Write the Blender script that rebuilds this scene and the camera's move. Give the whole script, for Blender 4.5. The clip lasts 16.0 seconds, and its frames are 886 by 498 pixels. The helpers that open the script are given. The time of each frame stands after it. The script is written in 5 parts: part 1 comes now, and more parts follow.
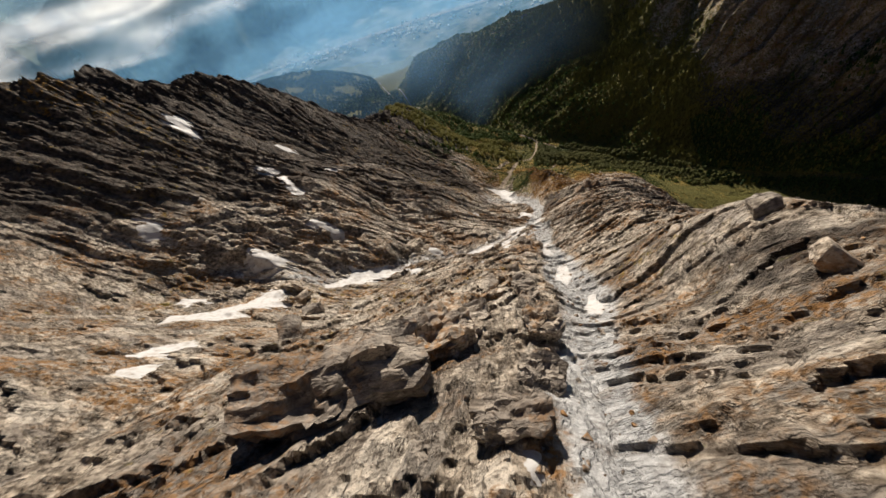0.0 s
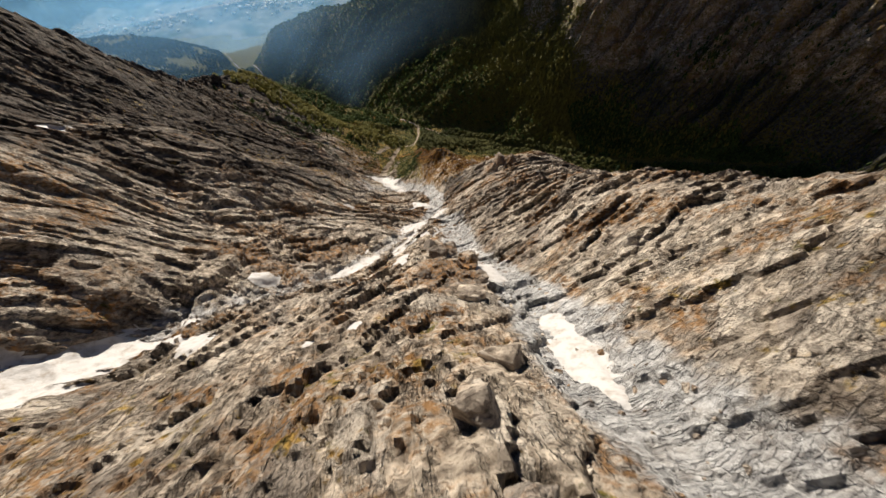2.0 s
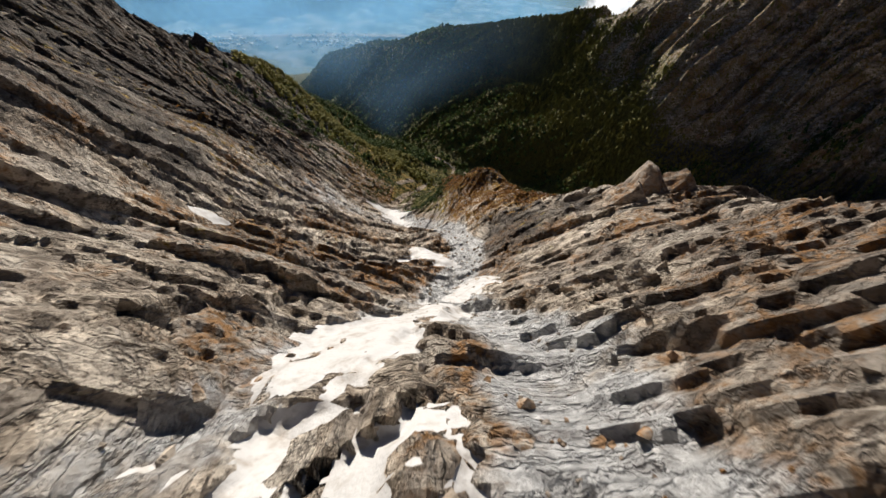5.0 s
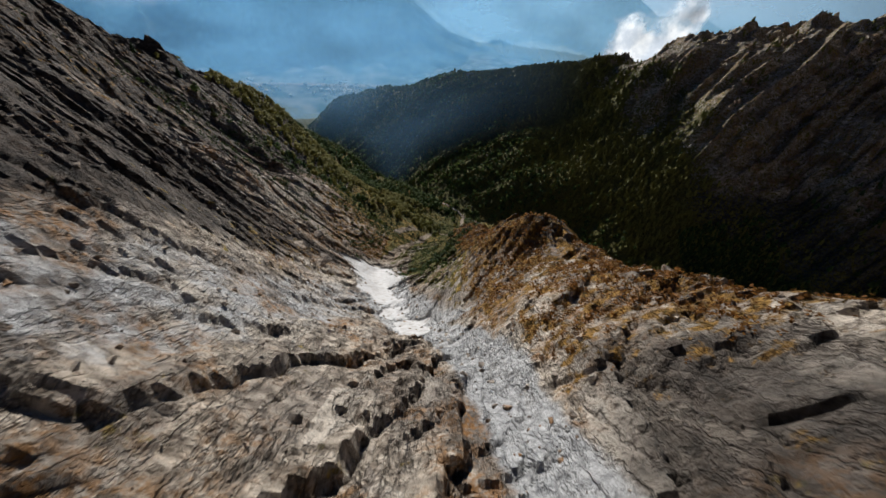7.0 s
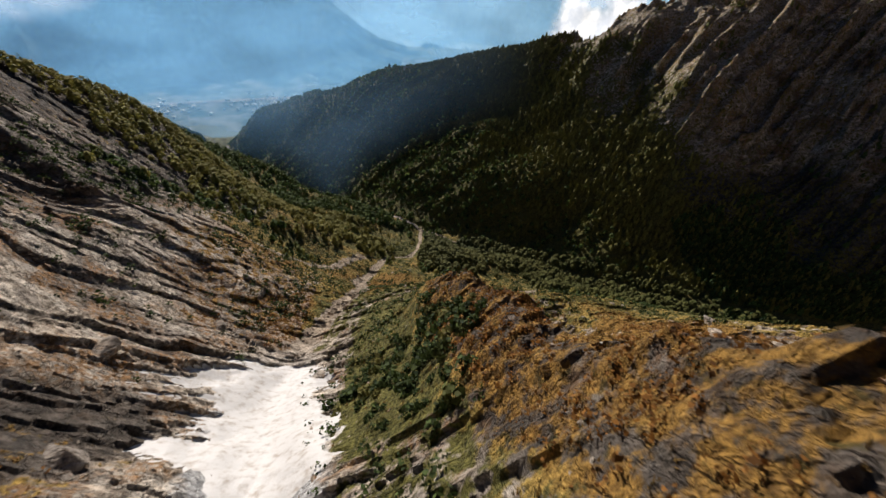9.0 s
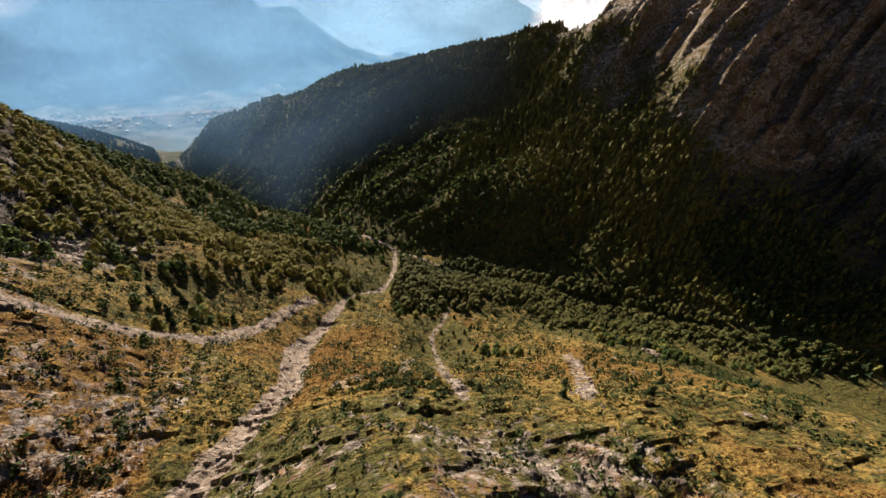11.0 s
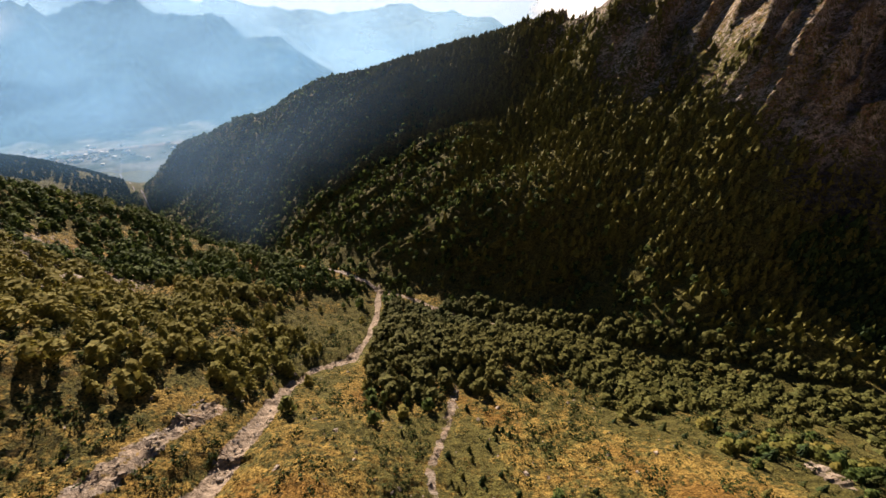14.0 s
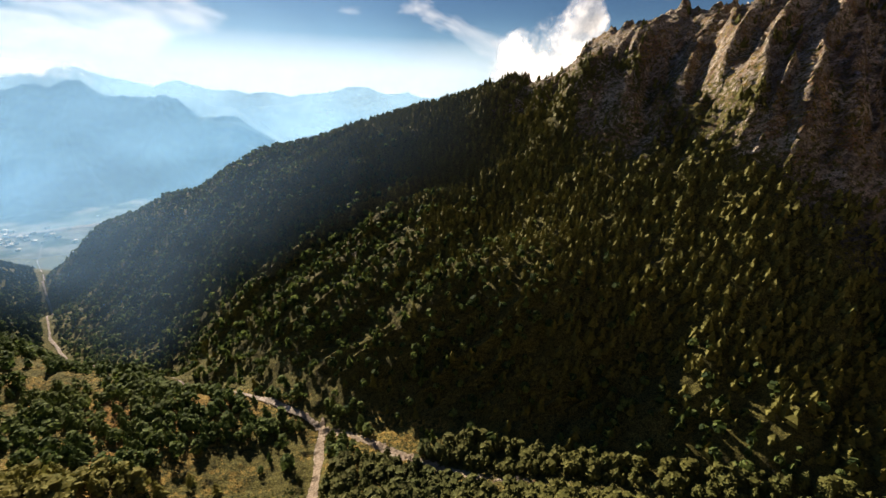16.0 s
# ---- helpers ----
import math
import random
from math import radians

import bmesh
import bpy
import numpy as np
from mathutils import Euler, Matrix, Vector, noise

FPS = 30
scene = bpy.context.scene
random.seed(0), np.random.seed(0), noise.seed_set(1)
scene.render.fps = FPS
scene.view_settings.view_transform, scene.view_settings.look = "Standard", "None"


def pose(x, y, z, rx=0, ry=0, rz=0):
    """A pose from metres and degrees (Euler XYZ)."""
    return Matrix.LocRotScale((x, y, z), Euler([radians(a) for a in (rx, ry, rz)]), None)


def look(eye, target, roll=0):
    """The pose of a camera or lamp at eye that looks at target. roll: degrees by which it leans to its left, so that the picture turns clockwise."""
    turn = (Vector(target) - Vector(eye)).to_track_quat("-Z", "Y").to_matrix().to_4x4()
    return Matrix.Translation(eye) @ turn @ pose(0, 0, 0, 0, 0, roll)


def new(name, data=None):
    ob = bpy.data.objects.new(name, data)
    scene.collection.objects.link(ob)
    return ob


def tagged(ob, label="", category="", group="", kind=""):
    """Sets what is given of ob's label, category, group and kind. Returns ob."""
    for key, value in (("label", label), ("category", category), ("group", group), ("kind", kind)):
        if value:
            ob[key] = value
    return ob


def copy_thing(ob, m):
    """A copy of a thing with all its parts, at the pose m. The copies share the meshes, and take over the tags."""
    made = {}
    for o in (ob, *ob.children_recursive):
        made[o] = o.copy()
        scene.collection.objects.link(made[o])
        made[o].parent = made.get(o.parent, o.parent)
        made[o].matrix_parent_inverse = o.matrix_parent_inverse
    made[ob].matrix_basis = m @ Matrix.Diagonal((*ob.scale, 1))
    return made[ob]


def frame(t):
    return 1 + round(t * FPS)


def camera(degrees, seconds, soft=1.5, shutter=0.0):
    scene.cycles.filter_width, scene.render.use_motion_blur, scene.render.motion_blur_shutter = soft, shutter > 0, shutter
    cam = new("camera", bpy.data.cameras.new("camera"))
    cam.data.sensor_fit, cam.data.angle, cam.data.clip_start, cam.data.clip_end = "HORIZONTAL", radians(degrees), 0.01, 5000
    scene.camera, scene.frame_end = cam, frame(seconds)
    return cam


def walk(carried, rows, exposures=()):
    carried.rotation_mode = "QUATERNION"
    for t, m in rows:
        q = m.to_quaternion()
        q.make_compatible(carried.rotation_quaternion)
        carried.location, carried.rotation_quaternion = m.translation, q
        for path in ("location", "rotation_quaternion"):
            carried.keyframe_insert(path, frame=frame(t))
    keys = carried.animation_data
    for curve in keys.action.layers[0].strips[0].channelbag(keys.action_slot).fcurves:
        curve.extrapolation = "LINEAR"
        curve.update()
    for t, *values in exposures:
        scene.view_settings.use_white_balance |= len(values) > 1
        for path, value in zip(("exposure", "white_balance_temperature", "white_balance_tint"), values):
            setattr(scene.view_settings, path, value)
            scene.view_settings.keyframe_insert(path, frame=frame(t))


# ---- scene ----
cam = camera(98.0, 16.0, shutter=0.12)
PATH = [
    (0, (-1.77, -142.00, 143.59), (-22.83, -81.08, 67.13), -20.42),
    (0.5, (-3.60, -129.16, 130.47), (-18.11, -71.34, 50.18), -21.90),
    (1, (-5.33, -117.41, 117.43), (-11.42, -60.61, 35.35), -17.37),
    (1.5, (-6.48, -106.87, 105.17), (-4.31, -49.31, 23.42), -8.98),
    (2, (-7.05, -96.61, 92.62), (1.01, -38.53, 11.61), -2.74),
    (2.5, (-6.64, -86.45, 79.28), (6.83, -28.40, -1.03), 2.10),
    (3, (-5.52, -75.09, 65.41), (8.25, -14.91, -13.26), 2.73),
    (3.5, (-4.43, -62.40, 52.18), (8.06, 1.16, -24.00), 3.60),
    (4, (-3.29, -50.56, 39.63), (5.56, 14.81, -35.54), 4.15),
    (4.2, (-2.55, -46.20, 35.05), (4.36, 19.60, -39.93), 3.46),
    (6.3, (0.00, -1.10, -2.37), (2.21, 75.46, -66.67), 7.22),
    (6.5, (-0.15, 4.43, -5.93), (2.12, 81.48, -69.63), 6.82),
    (7, (-0.67, 19.25, -15.10), (2.26, 96.96, -77.97), 6.25),
    (7.5, (-0.71, 33.20, -24.12), (3.22, 111.42, -86.30), 6.26),
    (8, (-0.73, 49.23, -33.68), (4.13, 127.77, -95.40), 5.54),
    (8.5, (-0.78, 64.80, -41.59), (6.34, 143.49, -102.88), 3.58),
    (9, (-0.36, 79.91, -48.95), (14.00, 158.05, -109.67), 4.43),
    (9.5, (1.18, 94.73, -55.84), (18.69, 172.74, -115.90), 5.00),
    (10, (3.70, 109.70, -62.01), (22.54, 187.64, -121.75), 4.87),
    (10.2, (4.93, 115.05, -64.43), (24.57, 192.97, -123.96), 4.74),
    (12.3, (11.60, 150.89, -91.80), (30.96, 231.79, -147.31), 3.26),
    (12.5, (12.29, 154.36, -93.96), (31.99, 235.65, -148.76), 2.93),
    (13, (15.07, 164.35, -98.31), (35.08, 246.02, -152.42), 2.33),
    (13.5, (18.34, 176.27, -103.00), (38.77, 257.70, -157.32), 2.06),
    (14, (21.23, 188.55, -107.94), (42.40, 270.05, -161.87), 1.98),
    (14.5, (24.61, 200.88, -113.03), (46.95, 285.39, -161.59), 1.69),
    (15, (28.07, 212.85, -117.39), (51.76, 301.84, -156.37), 0.95),
    (15.5, (30.52, 226.22, -120.73), (57.58, 314.86, -158.29), 0.85),
    (16, (33.13, 243.16, -124.89), (65.16, 329.75, -163.31), 1.57),
]
walk(cam, [(t, look(eye, target, roll)) for t, eye, target, roll in PATH], [(0, 0.05, 6120, 11), (1, 0.13, 6150, 11), (3, 0.24, 6120, 10), (4, 0.33, 6080, 10), (6.5, -0.22, 5450, 10), (8, -0.22, 5450, 8), (9, 0.08, 5800, 13), (10, 0.28, 5950, 15), (12.5, 0.5, 6750, 23), (14, 0.55, 6750, 23), (16, 0.67, 6700, 16)])

# ---- light ----
SUN_AZ, SUN_EL = -11.5, 22.3
sun_dir = Vector((math.sin(radians(SUN_AZ)) * math.cos(radians(SUN_EL)), math.cos(radians(SUN_AZ)) * math.cos(radians(SUN_EL)), math.sin(radians(SUN_EL))))
sun_data = bpy.data.lights.new("sun", "SUN")
sun_data.energy, sun_data.angle, sun_data.color = 7.0, radians(0.6), (1.0, 0.87, 0.70)
sun = new("sun", sun_data)
sun.matrix_world = look(sun_dir * 900, (0, 0, 0))

world = bpy.data.worlds.new("sky")
scene.world = world
world.use_nodes = True
wt = world.node_tree
wt.nodes.clear()


def wn(kind, **kw):
    n = wt.nodes.new(kind)
    for k, v in kw.items():
        n.inputs[k].default_value = v
    return n


sky = wt.nodes.new("ShaderNodeTexSky")
sky.sky_type, sky.sun_disc = "NISHITA", False
sky.sun_elevation, sky.sun_rotation = radians(SUN_EL), radians(SUN_AZ)
sky.altitude, sky.air_density, sky.dust_density = 2000, 1.2, 0.8
dim = wt.nodes.new("ShaderNodeVectorMath")
dim.operation = "SCALE"
dim.inputs["Scale"].default_value = 0.0215
tint = wt.nodes.new("ShaderNodeVectorMath")
tint.operation = "MULTIPLY"
wt.links.new(sky.outputs[0], tint.inputs[0])
tint.inputs[1].default_value = (0.62, 0.95, 1.35)
wt.links.new(tint.outputs[0], dim.inputs[0])
coord = wt.nodes.new("ShaderNodeTexCoord")
sep = wt.nodes.new("ShaderNodeSeparateXYZ")
wt.links.new(coord.outputs["Generated"], sep.inputs[0])


def wmath(op, a, b=None, clamp=False):
    n = wt.nodes.new("ShaderNodeMath")
    n.operation, n.use_clamp = op, clamp
    for i, v in enumerate((a, b)):
        if v is None:
            continue
        if isinstance(v, (int, float)):
            n.inputs[i].default_value = v
        else:
            wt.links.new(v, n.inputs[i])
    return n.outputs[0]


# cumulus over the valleys and a bright veil low down; cloud is brightest towards the sun
flat = wt.nodes.new("ShaderNodeMapping")
flat.inputs["Scale"].default_value = (1.0, 1.0, 2.6)
wt.links.new(coord.outputs["Generated"], flat.inputs[0])
puff = wn("ShaderNodeTexNoise", Scale=2.6, Detail=10.0, Roughness=0.56, Distortion=0.35)
wt.links.new(flat.outputs[0], puff.inputs["Vector"])
ramp = wt.nodes.new("ShaderNodeValToRGB")
ramp.color_ramp.elements[0].position, ramp.color_ramp.elements[1].position = 0.51, 0.63
wt.links.new(puff.outputs["Fac"], ramp.inputs[0])
low = wmath("MULTIPLY", wmath("SUBTRACT", 1.0, wmath("MULTIPLY", wmath("SUBTRACT", sep.outputs[2], 0.035), 14.0), True), wmath("MULTIPLY", wmath("ADD", sep.outputs[2], 0.13), 16.0, True), True)
high = wmath("SUBTRACT", 1.0, wmath("DIVIDE", wmath("SUBTRACT", sep.outputs[2], 0.20), 0.14, True))
cover = wmath("MAXIMUM", wmath("MULTIPLY", ramp.outputs[0], high), wmath("MULTIPLY", low, 0.92), True)
toward = wt.nodes.new("ShaderNodeVectorMath")
toward.operation = "DOT_PRODUCT"
wt.links.new(coord.outputs["Generated"], toward.inputs[0])
toward.inputs[1].default_value = sun_dir
shine = wmath("POWER", wmath("DIVIDE", wmath("SUBTRACT", toward.outputs["Value"], 0.35), 0.47, True), 1.4)
bright = wt.nodes.new("ShaderNodeMix")
bright.data_type = "RGBA"
wt.links.new(shine, bright.inputs[0])
bright.inputs[6].default_value = (0.013, 0.021, 0.036, 1)
bright.inputs[7].default_value = (0.66, 0.65, 0.63, 1)
mixc = wt.nodes.new("ShaderNodeMix")
mixc.data_type = "RGBA"
wt.links.new(wmath("MULTIPLY", cover, 0.93), mixc.inputs[0])
wt.links.new(dim.outputs[0], mixc.inputs[6])
wt.links.new(bright.outputs[2], mixc.inputs[7])
back = wn("ShaderNodeBackground", Strength=1.0)
wt.links.new(mixc.outputs[2], back.inputs[0])
wout = wt.nodes.new("ShaderNodeOutputWorld")
wt.links.new(back.outputs[0], wout.inputs[0])


# ---- materials ----
class Mat:
    """A small builder of node materials."""

    def __init__(self, name):
        self.m = bpy.data.materials.new(name)
        self.m.use_nodes = True
        self.t = self.m.node_tree
        self.t.nodes.clear()
        self.out = self.t.nodes.new("ShaderNodeOutputMaterial")
        self.pos = self.t.nodes.new("ShaderNodeNewGeometry").outputs["Position"]

    def link(self, a, b):
        self.t.links.new(a, b)

    def put(self, sock, v):
        if isinstance(v, bpy.types.NodeSocket):
            self.link(v, sock)
        elif isinstance(v, tuple) and len(v) == 3 and sock.type == "RGBA":
            sock.default_value = (*v, 1)
        else:
            sock.default_value = v

    def math(self, op, a, b=0.0, clamp=False):
        n = self.t.nodes.new("ShaderNodeMath")
        n.operation, n.use_clamp = op, clamp
        self.put(n.inputs[0], a)
        self.put(n.inputs[1], b)
        return n.outputs[0]

    def scaled(self, v, xyz, turn=(0, 0, 0)):
        n = self.t.nodes.new("ShaderNodeMapping")
        self.put(n.inputs[0], v)
        n.inputs["Rotation"].default_value = [radians(a) for a in turn]
        n.inputs["Scale"].default_value = xyz
        return n.outputs[0]

    def noise(self, scale, detail=4.0, rough=0.55, vec=None, distort=0.0):
        n = self.t.nodes.new("ShaderNodeTexNoise")
        self.put(n.inputs["Vector"], self.pos if vec is None else vec)
        for k, v in (("Scale", scale), ("Detail", detail), ("Roughness", rough), ("Distortion", distort)):
            n.inputs[k].default_value = v
        return n.outputs["Fac"]

    def cells(self, scale, feature="F1", vec=None, out="Distance"):
        n = self.t.nodes.new("ShaderNodeTexVoronoi")
        n.feature = feature
        self.put(n.inputs["Vector"], self.pos if vec is None else vec)
        n.inputs["Scale"].default_value = scale
        return n.outputs[out]

    def ramp(self, v, lo, hi, a=0.0, b=1.0):
        n = self.t.nodes.new("ShaderNodeMapRange")
        n.interpolation_type = "SMOOTHSTEP"
        self.put(n.inputs[0], v)
        for i, x in enumerate((lo, hi, a, b)):
            n.inputs[i + 1].default_value = x
        return n.outputs[0]

    def mix(self, f, a, b, blend="MIX"):
        n = self.t.nodes.new("ShaderNodeMix")
        n.data_type, n.blend_type = "RGBA", blend
        self.put(n.inputs[0], f)
        self.put(n.inputs[6], a)
        self.put(n.inputs[7], b)
        return n.outputs[2]

    def attr(self, name):
        n = self.t.nodes.new("ShaderNodeAttribute")
        n.attribute_name = name
        return n.outputs["Fac"]

    def random(self):
        return self.t.nodes.new("ShaderNodeObjectInfo").outputs["Random"]

    def island(self):
        return self.t.nodes.new("ShaderNodeNewGeometry").outputs["Random Per Island"]

    def bump(self, h, strength=0.5, dist=0.1, normal=None):
        n = self.t.nodes.new("ShaderNodeBump")
        n.inputs["Strength"].default_value, n.inputs["Distance"].default_value = strength, dist
        self.link(h, n.inputs["Height"])
        if normal is not None:
            self.link(normal, n.inputs["Normal"])
        return n.outputs[0]

    def done(self, colour, rough=0.9, normal=None, spec=0.3, **kw):
        p = self.t.nodes.new("ShaderNodeBsdfPrincipled")
        self.put(p.inputs["Base Color"], colour)
        self.put(p.inputs["Roughness"], rough)
        self.put(p.inputs["Specular IOR Level"], spec)
        for k, v in kw.items():
            self.put(p.inputs[k.replace("_", " ")], v)
        if normal is not None:
            self.link(normal, p.inputs["Normal"])
        self.link(p.outputs[0], self.out.inputs[0])
        return self.m


def rock_colour(m):
    """Pale tan gneiss in long slabs, with thin dark joints, grey faces and rusty lichen. Returns colour and height."""
    across = m.scaled(m.pos, (0.24, 1.0, 1.3), (20, 10, 15))
    down = m.scaled(m.pos, (1.0, 0.22, 0.35), (10, 20, 28))
    lie = m.t.nodes.new("ShaderNodeMix")
    lie.data_type = "VECTOR"
    m.link(m.math("GREATER_THAN", m.attr("along"), 0.5), lie.inputs[0])
    m.link(across, lie.inputs[4])
    m.link(down, lie.inputs[5])
    slab = lie.outputs[1]
    tone = m.cells(0.36, vec=slab, out="Color")
    tsep = m.t.nodes.new("ShaderNodeSeparateColor")
    m.link(tone, tsep.inputs[0])
    fine = m.noise(0.8, 9, 0.66)
    grain = m.noise(1.7, 8, 0.74, m.scaled(m.pos, (0.55, 1.0, 1.2), (20, 10, 25)))
    big = m.noise(0.05, 4, 0.5)
    c = m.mix(m.ramp(fine, 0.34, 0.64), (0.17, 0.134, 0.097), (0.74, 0.635, 0.505))
    c = m.mix(m.ramp(tsep.outputs[0], 0.45, 0.9, 0.0, 0.7), c, (0.74, 0.66, 0.55))
    c = m.mix(m.ramp(tsep.outputs[1], 0.55, 1.0, 0.0, 0.65), c, (0.27, 0.235, 0.20))
    c = m.mix(m.ramp(big, 0.50, 0.62, 0.0, 0.75), c, m.mix(m.ramp(fine, 0.35, 0.65), (0.075, 0.062, 0.052), (0.33, 0.285, 0.24)))
    c = m.mix(m.ramp(grain, 0.51, 0.62, 0.0, 0.85), c, (0.085, 0.062, 0.045))
    speck = m.noise(3.2, 7, 0.7)
    c = m.mix(m.ramp(speck, 0.53, 0.64, 0.0, 0.6), c, (0.10, 0.078, 0.058))
    rust = m.math("MULTIPLY", m.ramp(m.noise(0.10, 5, 0.6), 0.47, 0.60), m.ramp(m.noise(1.3, 6, 0.68), 0.42, 0.58))
    c = m.mix(m.math("MULTIPLY", rust, 0.8), c, (0.31, 0.150, 0.038))
    wide = m.noise(0.9, 5, 0.6)
    bent = m.t.nodes.new("ShaderNodeVectorMath")
    bent.operation = "MULTIPLY_ADD"
    m.link(wide, bent.inputs[0])
    bent.inputs[1].default_value = (0.7, 0.7, 0.7)
    m.link(slab, bent.inputs[2])
    crack = m.math("MULTIPLY", m.math("ABSOLUTE", m.math("SUBTRACT", m.noise(0.42, 5, 0.6, bent.outputs[0]), 0.5)), 2.2)
    crack2 = m.cells(1.5, "DISTANCE_TO_EDGE", bent.outputs[0])
    some = m.ramp(m.noise(0.16, 5, 0.62), 0.46, 0.60)
    c = m.mix(m.math("MULTIPLY", m.ramp(crack, 0.0, 0.045, 0.8, 0.0), m.ramp(some, 0.0, 1.0, 0.45, 1.0)), c, (0.030, 0.022, 0.017))
    c = m.mix(m.math("MULTIPLY", m.ramp(crack2, 0.0, 0.06, 0.3, 0.0), some), c, (0.050, 0.037, 0.028))
    h = m.math("ADD", m.math("MULTIPLY", m.ramp(crack, 0.0, 0.12), 0.8), m.math("ADD", m.math("MULTIPLY", m.math("MULTIPLY", m.ramp(crack2, 0.0, 0.12), some), 0.35), m.math("ADD", m.math("MULTIPLY", fine, 0.55), m.math("MULTIPLY", speck, 0.35))))
    return c, h


def make_ground_material():
    m = Mat("mountain_ground")
    c, h = rock_colour(m)
    # dark mask: dark rock, with the shade of these slopes painted into its colour
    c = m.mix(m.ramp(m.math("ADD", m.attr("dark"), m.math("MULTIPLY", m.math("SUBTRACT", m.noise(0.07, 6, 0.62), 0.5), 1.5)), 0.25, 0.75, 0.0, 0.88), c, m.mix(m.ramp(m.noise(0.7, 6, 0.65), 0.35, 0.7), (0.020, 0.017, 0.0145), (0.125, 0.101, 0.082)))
    # opposite face: blue-grey tint painted in for its shade
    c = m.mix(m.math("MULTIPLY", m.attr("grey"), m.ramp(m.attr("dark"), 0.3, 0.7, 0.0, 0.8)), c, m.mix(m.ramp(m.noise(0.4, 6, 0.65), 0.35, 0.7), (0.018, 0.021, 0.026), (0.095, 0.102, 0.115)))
    pale = m.attr("pale")
    grain = m.noise(1.4, 6, 0.65)
    palec = m.mix(m.ramp(grain, 0.3, 0.7), (0.33, 0.325, 0.32), (0.66, 0.65, 0.63))
    yy = m.t.nodes.new("ShaderNodeSeparateXYZ")
    m.link(m.pos, yy.inputs[0])
    palec = m.mix(m.ramp(yy.outputs[1], 105.0, 150.0), palec, m.mix(m.ramp(grain, 0.3, 0.7), (0.26, 0.205, 0.145), (0.60, 0.485, 0.36)))
    c = m.mix(m.ramp(m.math("ADD", pale, m.math("MULTIPLY", m.math("SUBTRACT", m.noise(0.35, 5, 0.6), 0.5), 1.1)), 0.35, 0.75), c, palec)
    # grass, dwarf shrub and bracken
    veg = m.attr("veg")
    patch = m.noise(0.16, 6, 0.62)
    tuft = m.noise(2.2, 5, 0.7)
    dry = m.attr("dry")
    green = m.mix(m.ramp(tuft, 0.3, 0.7), (0.046, 0.046, 0.013), (0.21, 0.19, 0.050))
    gold = m.mix(m.ramp(tuft, 0.3, 0.7), (0.090, 0.048, 0.012), (0.43, 0.245, 0.056))
    straw = m.mix(m.ramp(tuft, 0.3, 0.7), (0.085, 0.062, 0.015), (0.60, 0.41, 0.105))
    gold = m.mix(m.ramp(m.math("ADD", dry, m.math("SUBTRACT", m.noise(0.07, 5, 0.6), 0.5)), 0.50, 0.80), straw, gold)
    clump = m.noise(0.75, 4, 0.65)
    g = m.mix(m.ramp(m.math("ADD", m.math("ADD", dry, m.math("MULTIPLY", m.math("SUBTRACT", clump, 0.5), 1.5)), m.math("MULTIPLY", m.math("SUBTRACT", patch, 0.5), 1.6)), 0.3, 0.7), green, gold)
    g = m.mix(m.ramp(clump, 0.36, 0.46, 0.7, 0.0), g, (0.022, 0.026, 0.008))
    cover = m.math("ADD", veg, m.math("MULTIPLY", m.math("SUBTRACT", m.noise(0.45, 6, 0.66), 0.5), 1.7))
    vf = m.ramp(cover, 0.42, 0.60)
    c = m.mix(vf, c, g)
    hh = m.math("ADD", m.math("MULTIPLY", h, 1.0), m.math("MULTIPLY", tuft, 0.35))
    n = m.bump(hh, 1.0, 0.75)
    return m.done(c, 0.92, n, 0.15)


def make_snow_material():
    m = Mat("old_snow")
    d = m.noise(0.8, 6, 0.6)
    c = m.mix(m.ramp(d, 0.45, 0.75), (0.50, 0.485, 0.465), (0.31, 0.27, 0.225))
    n = m.bump(m.math("ADD", m.noise(0.5, 5, 0.55), m.math("MULTIPLY", m.noise(4.0, 3), 0.2)), 0.5, 0.3)
    return m.done(c, 0.55, n, 0.3, Subsurface_Weight=0.0)


def make_gravel_material():
    m = Mat("bleached_gravel")
    st = m.cells(1.1, out="Color")
    s = m.t.nodes.new("ShaderNodeSeparateColor")
    m.link(st, s.inputs[0])
    c = m.mix(m.ramp(s.outputs[0], 0.1, 0.9), (0.22, 0.185, 0.145), (0.48, 0.41, 0.33))
    c = m.mix(m.ramp(m.noise(0.25, 4), 0.45, 0.7, 0.0, 0.6), c, (0.22, 0.175, 0.13))
    edge = m.cells(1.1, "DISTANCE_TO_EDGE")
    n = m.bump(m.math("ADD", m.ramp(edge, 0.0, 0.3), m.noise(5.0, 3)), 0.8, 0.3)
    return m.done(c, 0.9, n, 0.2)


